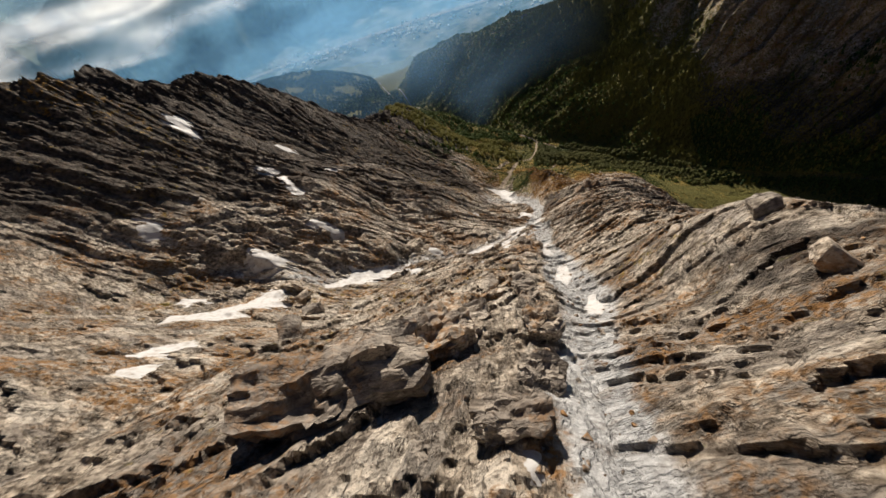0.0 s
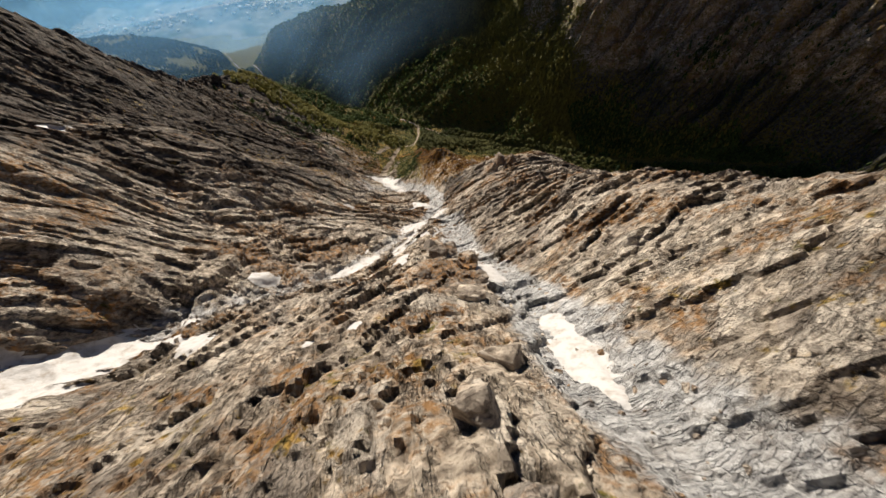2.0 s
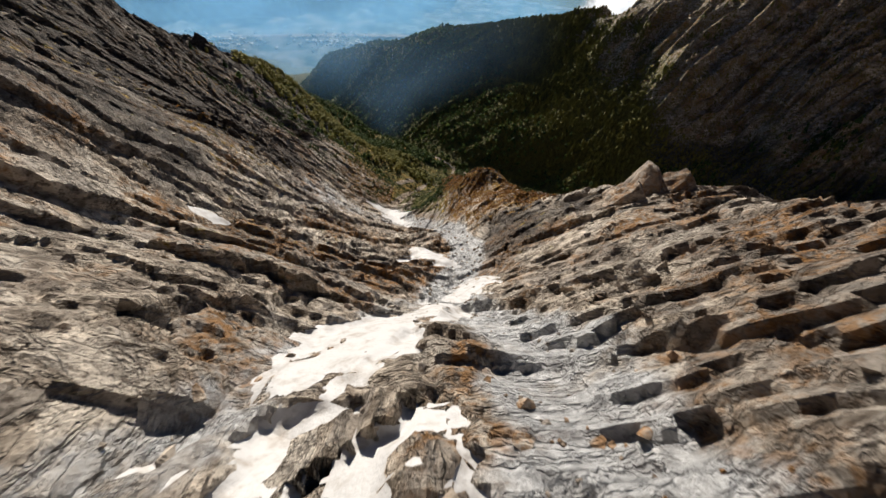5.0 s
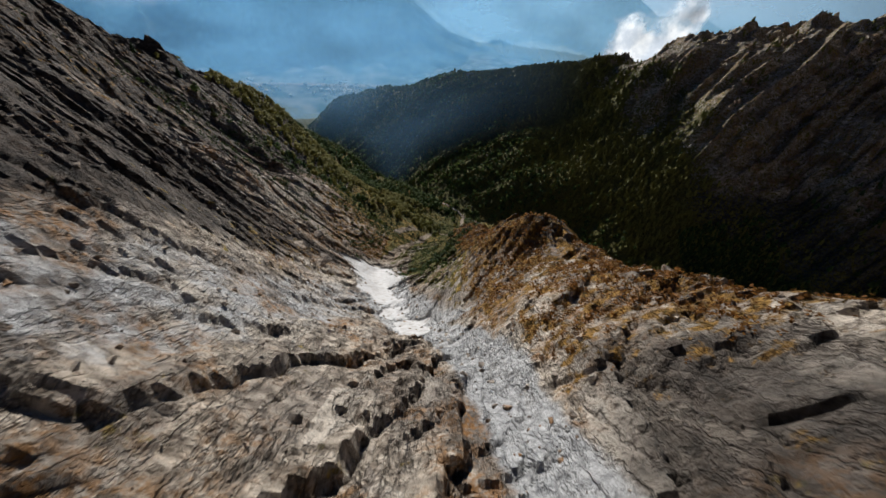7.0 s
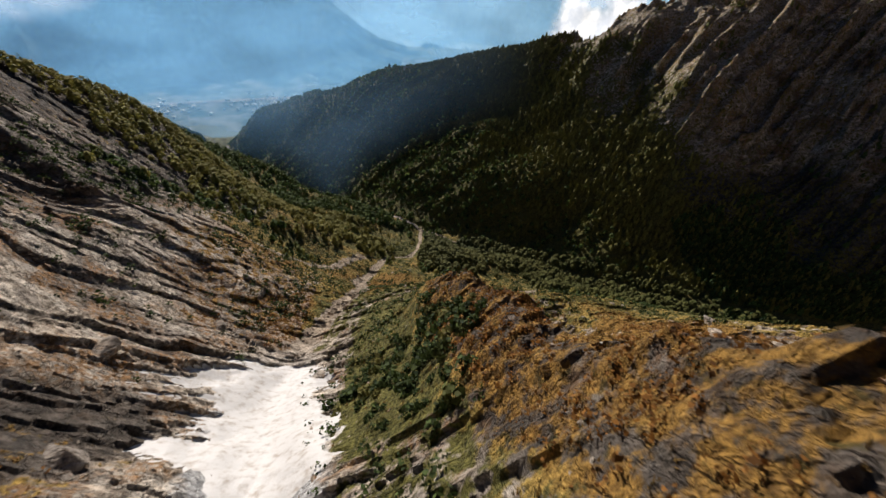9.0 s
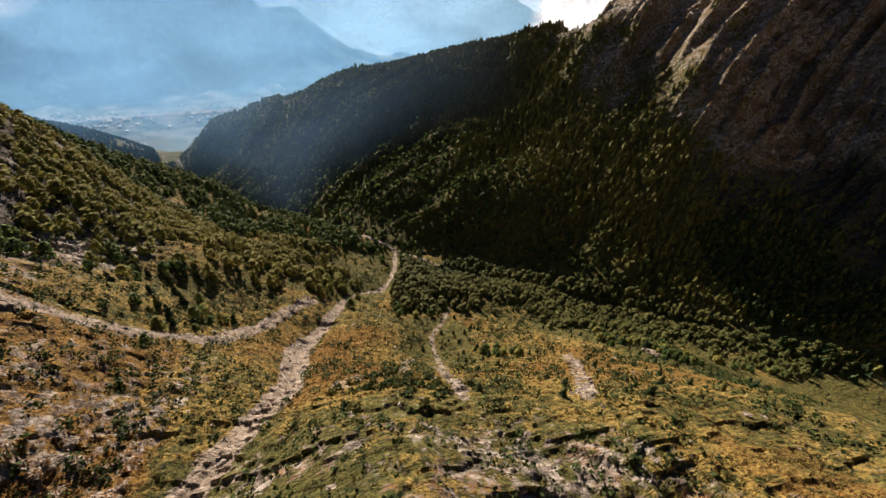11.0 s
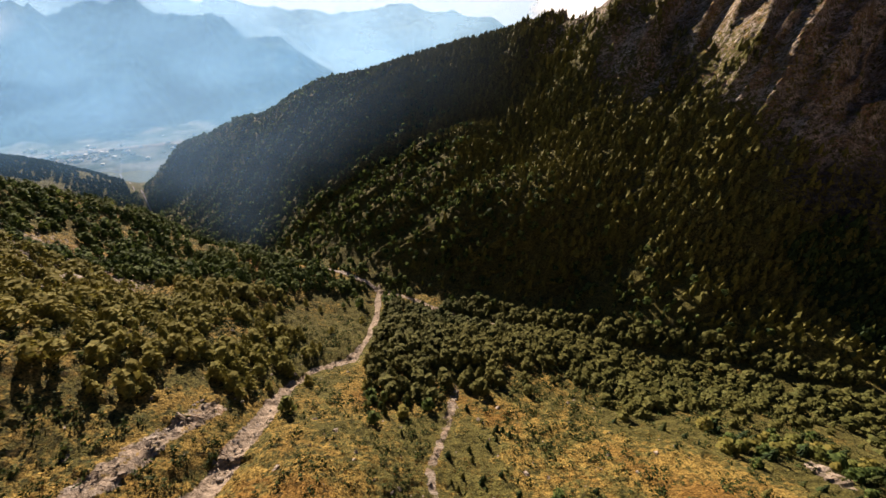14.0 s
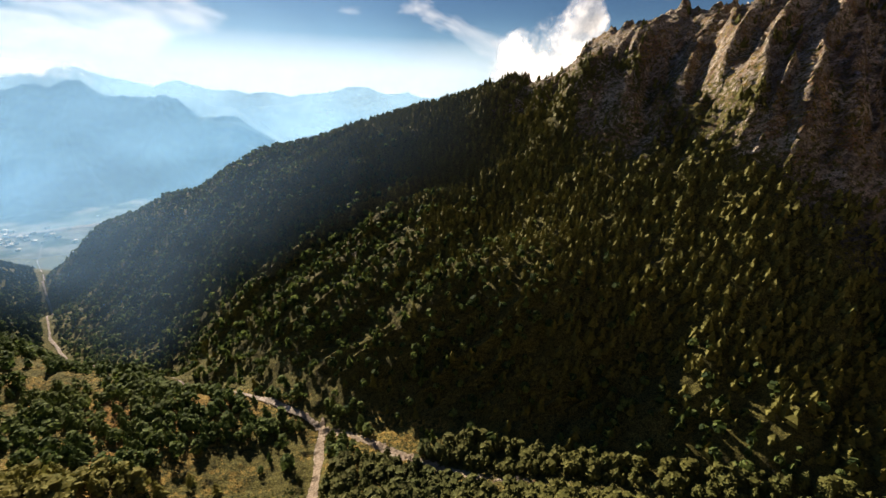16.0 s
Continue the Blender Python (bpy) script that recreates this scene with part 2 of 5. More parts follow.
def make_leaf_material(name, dark, light, gold, share, thin=0.5):
    m = Mat(name)
    r = m.random()
    i = m.island()
    c = m.mix(m.ramp(i, 0.0, 1.0), dark, light)
    c = m.mix(m.ramp(m.math("ADD", r, m.math("MULTIPLY", m.noise(0.02, 3), 0.5)), 1.0 - share, 1.45 - share, 0.0, 0.85), c, gold)
    c = m.mix(m.ramp(m.noise(1.3, 4), 0.35, 0.7, 0.0, 0.5), c, dark)
    p = m.t.nodes.new("ShaderNodeBsdfPrincipled")
    m.put(p.inputs["Base Color"], c)
    p.inputs["Roughness"].default_value = 0.8
    p.inputs["Specular IOR Level"].default_value = 0.15
    tr = m.t.nodes.new("ShaderNodeBsdfTranslucent")
    m.put(tr.inputs[0], c)
    mx = m.t.nodes.new("ShaderNodeMixShader")
    mx.inputs[0].default_value = thin
    m.link(p.outputs[0], mx.inputs[1])
    m.link(tr.outputs[0], mx.inputs[2])
    m.link(mx.outputs[0], m.out.inputs[0])
    return m.m


def make_cloud_material(name, size, lo, hi, most):
    """White cumulus: billows with soft, ragged edges, thinning where its form ends."""
    m = Mat(name)
    d = m.t.nodes.new("ShaderNodeBsdfDiffuse")
    m.put(d.inputs[0], (0.92, 0.92, 0.92))
    t = m.t.nodes.new("ShaderNodeBsdfTranslucent")
    billow = m.noise(size * 2.2, 6, 0.55)
    m.put(t.inputs[0], m.mix(m.ramp(billow, 0.35, 0.65), (0.50, 0.53, 0.58), (0.95, 0.94, 0.92)))
    a = m.t.nodes.new("ShaderNodeMixShader")
    a.inputs[0].default_value = 0.9
    m.link(d.outputs[0], a.inputs[1])
    m.link(t.outputs[0], a.inputs[2])
    clear = m.t.nodes.new("ShaderNodeBsdfTransparent")
    b = m.t.nodes.new("ShaderNodeMixShader")
    lump = m.math("ADD", m.attr("form"), m.math("MULTIPLY", m.math("SUBTRACT", m.noise(size, 8, 0.56), 0.5), 2.2))
    m.link(m.ramp(lump, lo, hi, 0.0, most), b.inputs[0])
    m.link(clear.outputs[0], b.inputs[1])
    m.link(a.outputs[0], b.inputs[2])
    m.link(b.outputs[0], m.out.inputs[0])
    return m.m


def make_bark_material():
    m = Mat("bark")
    v = m.scaled(m.pos, (6, 6, 1.2))
    c = m.mix(m.noise(1.5, 5, 0.6, v), (0.045, 0.032, 0.022), (0.17, 0.125, 0.09))
    return m.done(c, 0.95, m.bump(m.noise(2.0, 4, 0.6, v), 0.6, 0.05), 0.1)


def make_stone_material(name, turn=0.0):
    m = Mat(name)
    c, h = rock_colour(m)
    c = m.mix(m.ramp(m.random(), 0.0, 1.0, 0.0, 0.45), c, (0.13, 0.115, 0.10))
    return m.done(c, 0.92, m.bump(h, 0.7, 0.25), 0.15)


def make_far_material(name, a, b, size):
    m = Mat(name)
    c = m.mix(m.ramp(m.noise(size, 6, 0.6), 0.35, 0.68), a, b)
    return m.done(c, 1.0, None, 0.0)


def make_haze_sheet_material(name, density, colour, size, top, soft):
    """A sheet imitating air haze: tinted, sunlit, mostly clear, thinning upwards, in drifts."""
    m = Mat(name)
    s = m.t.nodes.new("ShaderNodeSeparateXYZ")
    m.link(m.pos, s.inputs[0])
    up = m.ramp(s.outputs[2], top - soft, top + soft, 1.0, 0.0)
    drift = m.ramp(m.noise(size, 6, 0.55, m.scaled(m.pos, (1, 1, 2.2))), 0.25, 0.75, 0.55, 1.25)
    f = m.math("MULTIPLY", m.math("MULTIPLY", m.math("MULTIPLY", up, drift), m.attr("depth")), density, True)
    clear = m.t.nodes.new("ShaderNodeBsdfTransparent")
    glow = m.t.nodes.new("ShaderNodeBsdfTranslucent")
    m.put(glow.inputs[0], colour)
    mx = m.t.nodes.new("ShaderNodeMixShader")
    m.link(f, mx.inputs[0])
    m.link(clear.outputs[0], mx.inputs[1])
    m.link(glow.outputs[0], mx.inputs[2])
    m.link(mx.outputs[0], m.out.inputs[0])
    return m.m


GROUND, SNOW, GRAVEL, BARK = make_ground_material(), make_snow_material(), make_gravel_material(), make_bark_material()
STONE = make_stone_material("grey_brown_gneiss")
# VALLEY_LEAF has sunlight put into its colour; CONIFER is the darker leaf
VALLEY_LEAF = make_leaf_material("sun_brightened_leaves", (0.038, 0.068, 0.018), (0.20, 0.27, 0.070), (0.37, 0.31, 0.075), 0.30, 0.35)
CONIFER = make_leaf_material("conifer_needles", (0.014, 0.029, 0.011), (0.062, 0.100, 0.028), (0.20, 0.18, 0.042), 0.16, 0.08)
SHRUB = make_leaf_material("alder_leaves", (0.018, 0.030, 0.008), (0.085, 0.118, 0.030), (0.18, 0.15, 0.035), 0.18, 0.2)


# ---- numbers for the ground ----
def hash2(ix, iy, seed):
    h = (ix.astype(np.int64) * 374761393 + iy.astype(np.int64) * 668265263 + seed * 974711) & 0xFFFFFFFF
    h = ((h ^ (h >> 13)) * 1274126177) & 0xFFFFFFFF
    h = ((h ^ (h >> 16)) * 2246822519) & 0xFFFFFFFF
    return ((h ^ (h >> 15)) & 0xFFFFFF) / float(0x1000000)


def vnoise(x, y, seed):
    """Smooth noise, 0 to 1."""
    fx, fy = np.floor(x), np.floor(y)
    u, v = x - fx, y - fy
    u, v = u * u * u * (u * (u * 6 - 15) + 10), v * v * v * (v * (v * 6 - 15) + 10)
    ix, iy = fx.astype(np.int64), fy.astype(np.int64)
    a, b = hash2(ix, iy, seed), hash2(ix + 1, iy, seed)
    c, d = hash2(ix, iy + 1, seed), hash2(ix + 1, iy + 1, seed)
    return (a + (b - a) * u) * (1 - v) + (c + (d - c) * u) * v


def fbm(x, y, seed, octaves=5, gain=0.5):
    total, amp, norm = 0.0, 1.0, 0.0
    for k in range(octaves):
        c, s = math.cos(0.7 * k), math.sin(0.7 * k)
        total = total + amp * (vnoise((x * c - y * s) * 2**k, (x * s + y * c) * 2**k, seed + 17 * k) - 0.5)
        norm += amp
        amp *= gain
    return total / norm * 2


def ridged(x, y, seed, octaves=4):
    total, amp, norm = 0.0, 1.0, 0.0
    for k in range(octaves):
        n = 1 - np.abs(2 * vnoise(x * 2**k, y * 2**k, seed + 13 * k) - 1)
        total, norm = total + amp * n * n, norm + amp
        amp *= 0.5
    return total / norm


def blocks(x, y, seed):
    """Broken slabs: every cell a tilted facet, parted by joints. Returns height and nearness to a joint."""
    fx, fy = np.floor(x).astype(np.int64), np.floor(y).astype(np.int64)
    near, second = np.full(x.shape, 9.0), np.full(x.shape, 9.0)
    height = np.zeros(x.shape)
    for i in (-1, 0, 1):
        for j in (-1, 0, 1):
            cx, cy = fx + i, fy + j
            px, py = cx + 0.15 + 0.7 * hash2(cx, cy, seed), cy + 0.15 + 0.7 * hash2(cx, cy, seed + 1)
            dx, dy = x - px, y - py
            d = np.sqrt(dx * dx + dy * dy)
            own = (hash2(cx, cy, seed + 2) - 0.5) * 1.3 + dx * (hash2(cx, cy, seed + 3) - 0.5) * 1.1 + dy * (0.22 - hash2(cx, cy, seed + 4)) * 1.35
            closer = d < near
            second = np.where(closer, near, np.minimum(second, d))
            height = np.where(closer, own, height)
            near = np.where(closer, d, near)
    return height, second - near


def smooth(a, b, v):
    t = np.clip((v - a) / (b - a), 0, 1)
    return t * t * (3 - 2 * t)


def dist_line(x, y, line):
    """Plan distance to a polyline."""
    best = np.full(x.shape, 1e9)
    for p, q in zip(line, line[1:]):
        dx, dy = q[0] - p[0], q[1] - p[1]
        t = np.clip(((x - p[0]) * dx + (y - p[1]) * dy) / (dx * dx + dy * dy), 0, 1)
        best = np.minimum(best, np.hypot(x - p[0] - t * dx, y - p[1] - t * dy))
    return best


# the mountain's lines: ridges, flanks, gullies and the river, in metres (x, y, height)
LEFT_RIDGE = [
    (-165, -220, 233), (-160, -120, 157), (-156, -36, 111), (-150, -9, 97), (-152, 22, 80), (-151, 51, 66),
    (-149, 76, 42), (-144, 125, -4), (-140, 146, -26), (-140, 196, -58), (-135, 212, -66), (-143, 266, -93),
    (-145, 316, -121), (-140, 350, -148), (-142, 386, -175), (-160, 430, -222),
]
LEFT_BACK = [
    (-205, -200, 167), (-230, -30, 41), (-230, 80, -30), (-230, 200, -139), (-230, 300, -199), (-220, 380, -239),
    (-280, 640, -301), (-360, 780, -360), (-440, 900, -400),
]
LEFT_UPPER_FLANK = [
    (-120, -130, 146), (-97, -95, 77), (-126, -65, 90), (-115, -60, 82), (-125, 5, 62), (-99, 13, 33), (-118, 55, 30), (-95, 80, -12),
    (-90, 120, -48), (-110, 176, -70), (-101, 205, -92), (-119, 233, -99), (-105, 280, -134), (-102, 310, -155),
    (-93, 338, -190), (-118, 357, -177), (-97, 400, -210), (-101, 440, -229),
]
LEFT_LOWER_FLANK = [
    (-80, -200, 200), (-75, -120, 104), (-75, -66, 57), (-97, -40, 63), (-71, -33, 43), (-73, 4, 28), (-53, 26, -8), (-69, 57, -18),
    (-55, 95, -60), (-60, 121, -76), (-66, 162, -99), (-57, 175, -113), (-80, 168, -96), (-50, 206, -135),
    (-77, 238, -141), (-53, 248, -155), (-62, 315, -195), (-86, 317, -177), (-56, 352, -214), (-64, 384, -227),
    (-36, 391, -232), (-43, 420, -248),
]
LEFT_FOOT = [
    (-45, -130, 105), (-42, -99, 68), (-54, -55, 43), (-51, -35, 26), (-41, -15, 9), (-41, 9, -1), (-29, 6, -13),
    (-35, 30, -18), (-32, 50, -33), (-37, 78, -59), (-31, 114, -98), (-43, 153, -118), (-44, 163, -118),
    (-46, 213, -144), (-38, 207, -149), (-36, 234, -170), (-35, 248, -172), (-21, 269, -188), (-27, 324, -209),
    (-15, 376, -233), (-2, 383, -241),
]
SNOW_GULLY = [
    (-60, -82, 56), (-51, -68, 42), (-35, -65, 40), (-34, -79, 52), (-32, -49, 26), (-25, -45, 19), (-18, -45, 18),
    (-33, -35, 18), (-36, -36, 20), (-24, -20, 4), (-18, -8, -5), (-4, 12, -27),
]
SPUR = [
    (-5, -200, 187), (-4, -150, 129), (-12, -112, 91), (-10, -100, 80), (-6, -75, 54), (-19, -77, 52), (0, -69, 47),
    (4, -67, 44), (-7, -60, 37), (-2, -43, 19), (-10, -45, 18), (-5, -41, 16), (0, -27, 6), (2, -14, -4),
]
RIGHT_GULLY = [
    (2, -139, 117), (4, -126, 102), (9, -106, 77), (1, -108, 85), (7, -95, 68), (6, -83, 56), (9, -74, 49), (14, -87, 63),
    (10, -55, 32), (7, -38, 14), (14, -17, 3), (8, -16, -1), (10, 0, -17),
]
RIGHT_SHOULDER = [
    (30, -135, 122), (17, -120, 99), (26, -113, 99), (13, -110, 82), (22, -106, 86), (27, -101, 93), (26, -93, 83), (19, -90, 70),
    (26, -82, 66), (23, -76, 57), (17, -67, 46), (22, -68, 51), (21, -59, 45), (15, -54, 34), (21, -37, 24),
    (16, -34, 18), (29, -25, 17), (26, 12, -14), (37, 19, -17), (35, 22, -17),
]
RIGHT_RIM = [
    (60, -200, 199), (45, -140, 128), (40, -109, 99), (45, -83, 70), (40, -60, 50), (42, -25, 18), (48, 20, -18),
    (45, 44, -36), (60, 47, -36), (50, 64, -59), (60, 96, -85), (60, 130, -111), (90, 116, -102),
]
RIGHT_DROP = [
    (110, -140, 62), (110, -60, -10), (120, 20, -80), (130, 90, -138), (180, 150, -190), (220, 40, -160),
    (200, -100, -30), (300, 60, -170),
]
MAIN_GULLY = [
    (2, 2, -20), (-4, 12, -27), (0, 25, -37), (9, 34, -41), (-5, 40, -48), (-11, 50, -55), (-24, 52, -46),
    (2, 66, -67), (-14, 79, -79), (-10, 97, -91), (-15, 101, -94), (-28, 111, -100), (-16, 135, -119),
    (-23, 145, -123), (-11, 195, -155), (-19, 202, -155), (-34, 222, -163), (-13, 210, -167), (-8, 235, -183),
    (-23, 238, -176), (0, 280, -207), (11, 327, -233), (31, 356, -242),
]
KNOLL = [
    (18, 51, -45), (12, 53, -49), (27, 58, -49), (17, 75, -54), (20, 79, -56), (14, 92, -68), (9, 96, -77),
    (10, 104, -79), (12, 118, -87), (14, 128, -92), (17, 140, -107), (21, 155, -127), (2, 118, -100), (2, 145, -116),
    (0, 153, -123), (33, 95, -82), (35, 115, -99), (38, 134, -117),
]
FAN = [
    (45, 150, -123), (69, 145, -127), (73, 156, -132), (10, 158, -122), (39, 306, -221), (90, 280, -221), (36, 338, -236), (30, 165, -133), (56, 184, -154), (21, 207, -173), (24, 222, -185),
    (9, 228, -179), (12, 246, -192), (63, 214, -185), (55, 221, -190), (51, 235, -198), (91, 233, -201),
    (120, 218, -199), (90, 265, -219), (47, 268, -211), (53, 277, -212), (127, 231, -207), (143, 265, -230),
    (60, 310, -233),
]
RIVER = [
    (420, 150, -196), (340, 175, -208), (273, 206, -218), (230, 225, -222), (180, 248, -226), (151, 268, -229),
    (128, 284, -232), (105, 303, -235), (75, 318, -238), (50, 338, -240), (28, 360, -242), (2, 386, -246),
    (-25, 415, -264), (-60, 455, -287), (-128, 525, -308), (-190, 620, -335), (-250, 740, -373), (-325, 884, -410), (-400, 1020, -455),
    (-520, 1230, -520), (-640, 1450, -560),
]
OPPOSITE_FOOT = [
    (380, 230, -172), (301, 283, -174), (206, 308, -190), (154, 304, -216), (122, 332, -228), (84, 356, -231),
    (48, 378, -233), (16, 410, -236), (-14, 458, -248), (-60, 536, -275), (-120, 630, -300), (-200, 720, -340),
]
OPPOSITE_FACE = [
    (480, 180, -118), (400, 300, -116), (316, 268, -158), (313, 363, -114), (238, 316, -166), (205, 328, -178),
    (248, 343, -138), (263, 370, -108), (252, 388, -116), (209, 370, -160), (209, 396, -147), (176, 435, -160),
    (120, 368, -203), (136, 416, -192), (92, 400, -208), (50, 440, -216), (70, 500, -190), (119, 489, -180),
    (156, 495, -158), (187, 478, -141), (12, 500, -220), (-17, 540, -226), (-70, 610, -252), (259, 443, -106),
]
OPPOSITE_CREST = [
    (600, 420, 20), (480, 410, -15), (396, 432, -47), (338, 453, -64), (306, 469, -74), (280, 487, -78),
    (250, 506, -96), (216, 527, -118), (175, 549, -126), (133, 581, -141), (83, 612, -158), (34, 645, -179),
    (2, 674, -188), (-42, 713, -213), (-131, 792, -257), (-241, 876, -314), (-327, 958, -443),
]
OPPOSITE_BACK = [
    (560, 520, -60), (420, 560, -120), (300, 620, -160), (160, 700, -200), (0, 820, -289), (-160, 960, -370),
    (-290, 1050, -445), (-330, 1120, -460), (-150, 1100, -420),
]
FAR_LEFT_HILL = [
    (-608, 1000, -348), (-529, 1000, -366), (-453, 1000, -411), (-700, 1150, -424), (-600, 900, -324),
]
VALLEY_RIM = [
    (-900, 1500, -572), (-300, 1500, -572), (400, 1500, -560), (1200, 1500, -520), (-1600, 900, -420), (1200, 500, -100), (1200, -300, 60),
    (-1400, -300, 40), (-700, 200, -150), (0, -700, 420), (-800, 2600, -575), (800, 2600, -575), (-4600, 4700, -575), (4600, 4700, -575),
    (-4600, -700, -200), (4600, -700, -200),
]
FEATURES = [LEFT_RIDGE, LEFT_BACK, LEFT_UPPER_FLANK, LEFT_LOWER_FLANK, LEFT_FOOT, SNOW_GULLY, SPUR, RIGHT_GULLY, RIGHT_SHOULDER, RIGHT_RIM, RIGHT_DROP,
            MAIN_GULLY, KNOLL, FAN, RIVER, OPPOSITE_FOOT, OPPOSITE_FACE, OPPOSITE_CREST, OPPOSITE_BACK, FAR_LEFT_HILL, VALLEY_RIM]
nodes = {}
for line in FEATURES:
    for px, py, pz in line:
        nodes[(px, py)] = pz
knots = np.array(list(nodes), float) / 100
heights = np.array(list(nodes.values()), float)


def spline_weights(c, z, stiff):
    n = len(c)
    d2 = ((c[:, None] - c[None]) ** 2).sum(2)
    k = np.where(d2 > 0, 0.5 * d2 * np.log(d2 + 1e-20), 0) + np.eye(n) * stiff
    a = np.zeros((n + 3, n + 3))
    a[:n, :n], a[:n, n], a[:n, n + 1 :], a[n, :n], a[n + 1 :, :n] = k, 1, c, 1, c.T
    return np.linalg.solve(a, np.concatenate([z, [0, 0, 0]]))


WEIGHTS = spline_weights(knots, heights, 0.002)


def base_height(x, y):
    """The mountain's large form: a thin-plate surface stretched over its ridges and gullies."""
    shape = np.shape(x)
    q = np.stack([np.ravel(x), np.ravel(y)], 1) / 100.0
    out = np.empty(len(q))
    n = len(knots)
    kx, ky, w = knots[:, 0].astype(np.float32), knots[:, 1].astype(np.float32), WEIGHTS[:n]
    for s in range(0, len(q), 30000):
        b = q[s : s + 30000]
        d2 = (b[:, :1].astype(np.float32) - kx) ** 2 + (b[:, 1:].astype(np.float32) - ky) ** 2
        out[s : s + 30000] = (0.5 * d2 * np.log(d2 + 1e-12)) @ w + WEIGHTS[n] + b @ WEIGHTS[n + 1 :]
    return out.reshape(shape)


def zones(x, y):
    """How rocky, bleached, green and dry the ground is, how much it lies in the opposite face, and where its rock is
    darkened, partly for shade.
    """
    wob = fbm(x / 30, y / 30, 5, 4)
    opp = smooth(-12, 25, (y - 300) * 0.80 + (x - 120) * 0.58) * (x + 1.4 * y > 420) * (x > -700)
    main, left = dist_line(x, y, MAIN_TRACK), dist_line(x, y, LEFT_STREAM)
    width = np.where(y < 60, 3.2, np.where(y < 135, 6.5, 2.1)) + 2.0 * wob
    pale = smooth(1.5, 0.5, main / width)
    pale = np.maximum(pale, 0.75 * smooth(1.5, 0.5, dist_line(x, y, RIGHT_TRACK) / (4.6 + 3 * wob)))
    pale = np.maximum(pale, 0.55 * smooth(1.5, 0.5, dist_line(x, y, SNOW_TRACK) / (3.6 + 3 * wob)))
    pale = np.maximum(pale, 0.62 * smooth(1.6, 0.5, left / (2.3 + 3.0 * wob)))
    pale = np.maximum(pale, 0.55 * smooth(1.6, 0.5, np.minimum(dist_line(x, y, PATH_MID), dist_line(x, y, PATH_RIGHT)) / (1.5 + wob)))
    pale = np.maximum(pale, 0.5 * smooth(1.4, 0.5, dist_line(x, y, SCREE) / (2.0 + 2 * wob)))
    pale = np.maximum(pale, (0.2 + 0.6 * smooth(120, 60, x) * smooth(385, 365, y)) * smooth(1.5, 0.5, dist_line(x, y, RIVER) / (1.9 + 1.5 * wob)))
    slabs = smooth(10, 4, dist_line(x, y, SLABS) + 4 * wob)
    pale = np.maximum(pale, slabs * 0.55)
    veg = smooth(75, 190, y + 0.25 * np.abs(x + 10) - 10 + 45 * wob) * 0.95
    veg = np.where(x < -22, smooth(95, 170, y + 30 * wob) * (0.5 + 0.35 * smooth(165, 215, y) - 0.62 * smooth(-48, -72, x + 10 * wob) * smooth(380, 320, y)), veg)
    knoll = smooth(34, 8, dist_line(x, y, KNOLL_TOP) + 8 * wob)
    veg = np.maximum(veg, 0.53 * knoll * smooth(30, 60, y))
    veg = np.maximum(veg, 0.20 + 0.3 * wob)
    rust = smooth(0, 9, x + 5 * wob) * smooth(24, 42, y) * smooth(150, 110, y) * smooth(75, 55, x) * (1 - 0.3 * smooth(20, 12, np.hypot(x - 8, y - 80) * 1.5))
    veg = np.maximum(veg, 0.47 * rust)
    rocky = smooth(165, 265, x + 0.25 * (y - 400) + 60 * wob)
    rocky = rocky * smooth(-225, -175, base_height(x, y))
    veg = np.where(opp > 0.5, 0.9 - 0.46 * rocky, veg)
    veg = np.where(y > 420, np.maximum(veg, 0.9 - 0.75 * rocky * opp), veg)
    veg = np.maximum(veg, 0.8 * smooth(-12, -6, x + 4 * wob) * smooth(10, 5, x) * smooth(92, 102, y) * smooth(165, 150, y))
    veg = veg * (1 - pale)
    dry = 0.42 + 0.5 * wob + 0.85 * rust + 0.45 * smooth(-18, -26, x) * smooth(95, 120, y) * smooth(200, 165, y) - 0.2 * smooth(-30, -50, x) * smooth(190, 220, y) - 0.45 * smooth(10, 2, x) * smooth(-26, -12, x) * smooth(80, 100, y) * smooth(175, 150, y)
    dry = np.where(opp > 0.5, 0.10 + 0.35 * rocky + 0.45 * smooth(190, 260, x) * smooth(-165, -125, base_height(x, y)), dry)
    dry = np.where((y > 420) & (opp <= 0.5), 0.1, dry)
    dry = dry + (0.22 * smooth(150, 190, y) + 0.15 * smooth(-30, -60, x) * smooth(120, 170, y)) * (1 - opp)
    dry = dry - 0.35 * smooth(80, 115, x) - 0.12 * smooth(150, 185, y)
    dry = dry - 0.6 * smooth(430, 480, y) * (1 - opp)
    dry = dry - 0.5 * smooth(28, 14, np.hypot(x - 6, (y - 322) / 1.8))
    # dark rock of the left flank, with the flank's shade painted in
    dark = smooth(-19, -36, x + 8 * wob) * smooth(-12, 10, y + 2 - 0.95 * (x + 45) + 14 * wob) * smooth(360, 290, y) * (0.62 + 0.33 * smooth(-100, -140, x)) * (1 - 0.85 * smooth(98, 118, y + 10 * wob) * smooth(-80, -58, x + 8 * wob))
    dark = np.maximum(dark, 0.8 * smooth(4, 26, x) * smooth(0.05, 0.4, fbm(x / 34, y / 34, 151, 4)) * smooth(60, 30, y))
    # slope beside the slabs, colour lowered for the shade on it
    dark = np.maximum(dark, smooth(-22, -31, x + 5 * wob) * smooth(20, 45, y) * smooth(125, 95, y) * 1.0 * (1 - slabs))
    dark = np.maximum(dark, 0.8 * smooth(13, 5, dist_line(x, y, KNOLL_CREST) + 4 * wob))
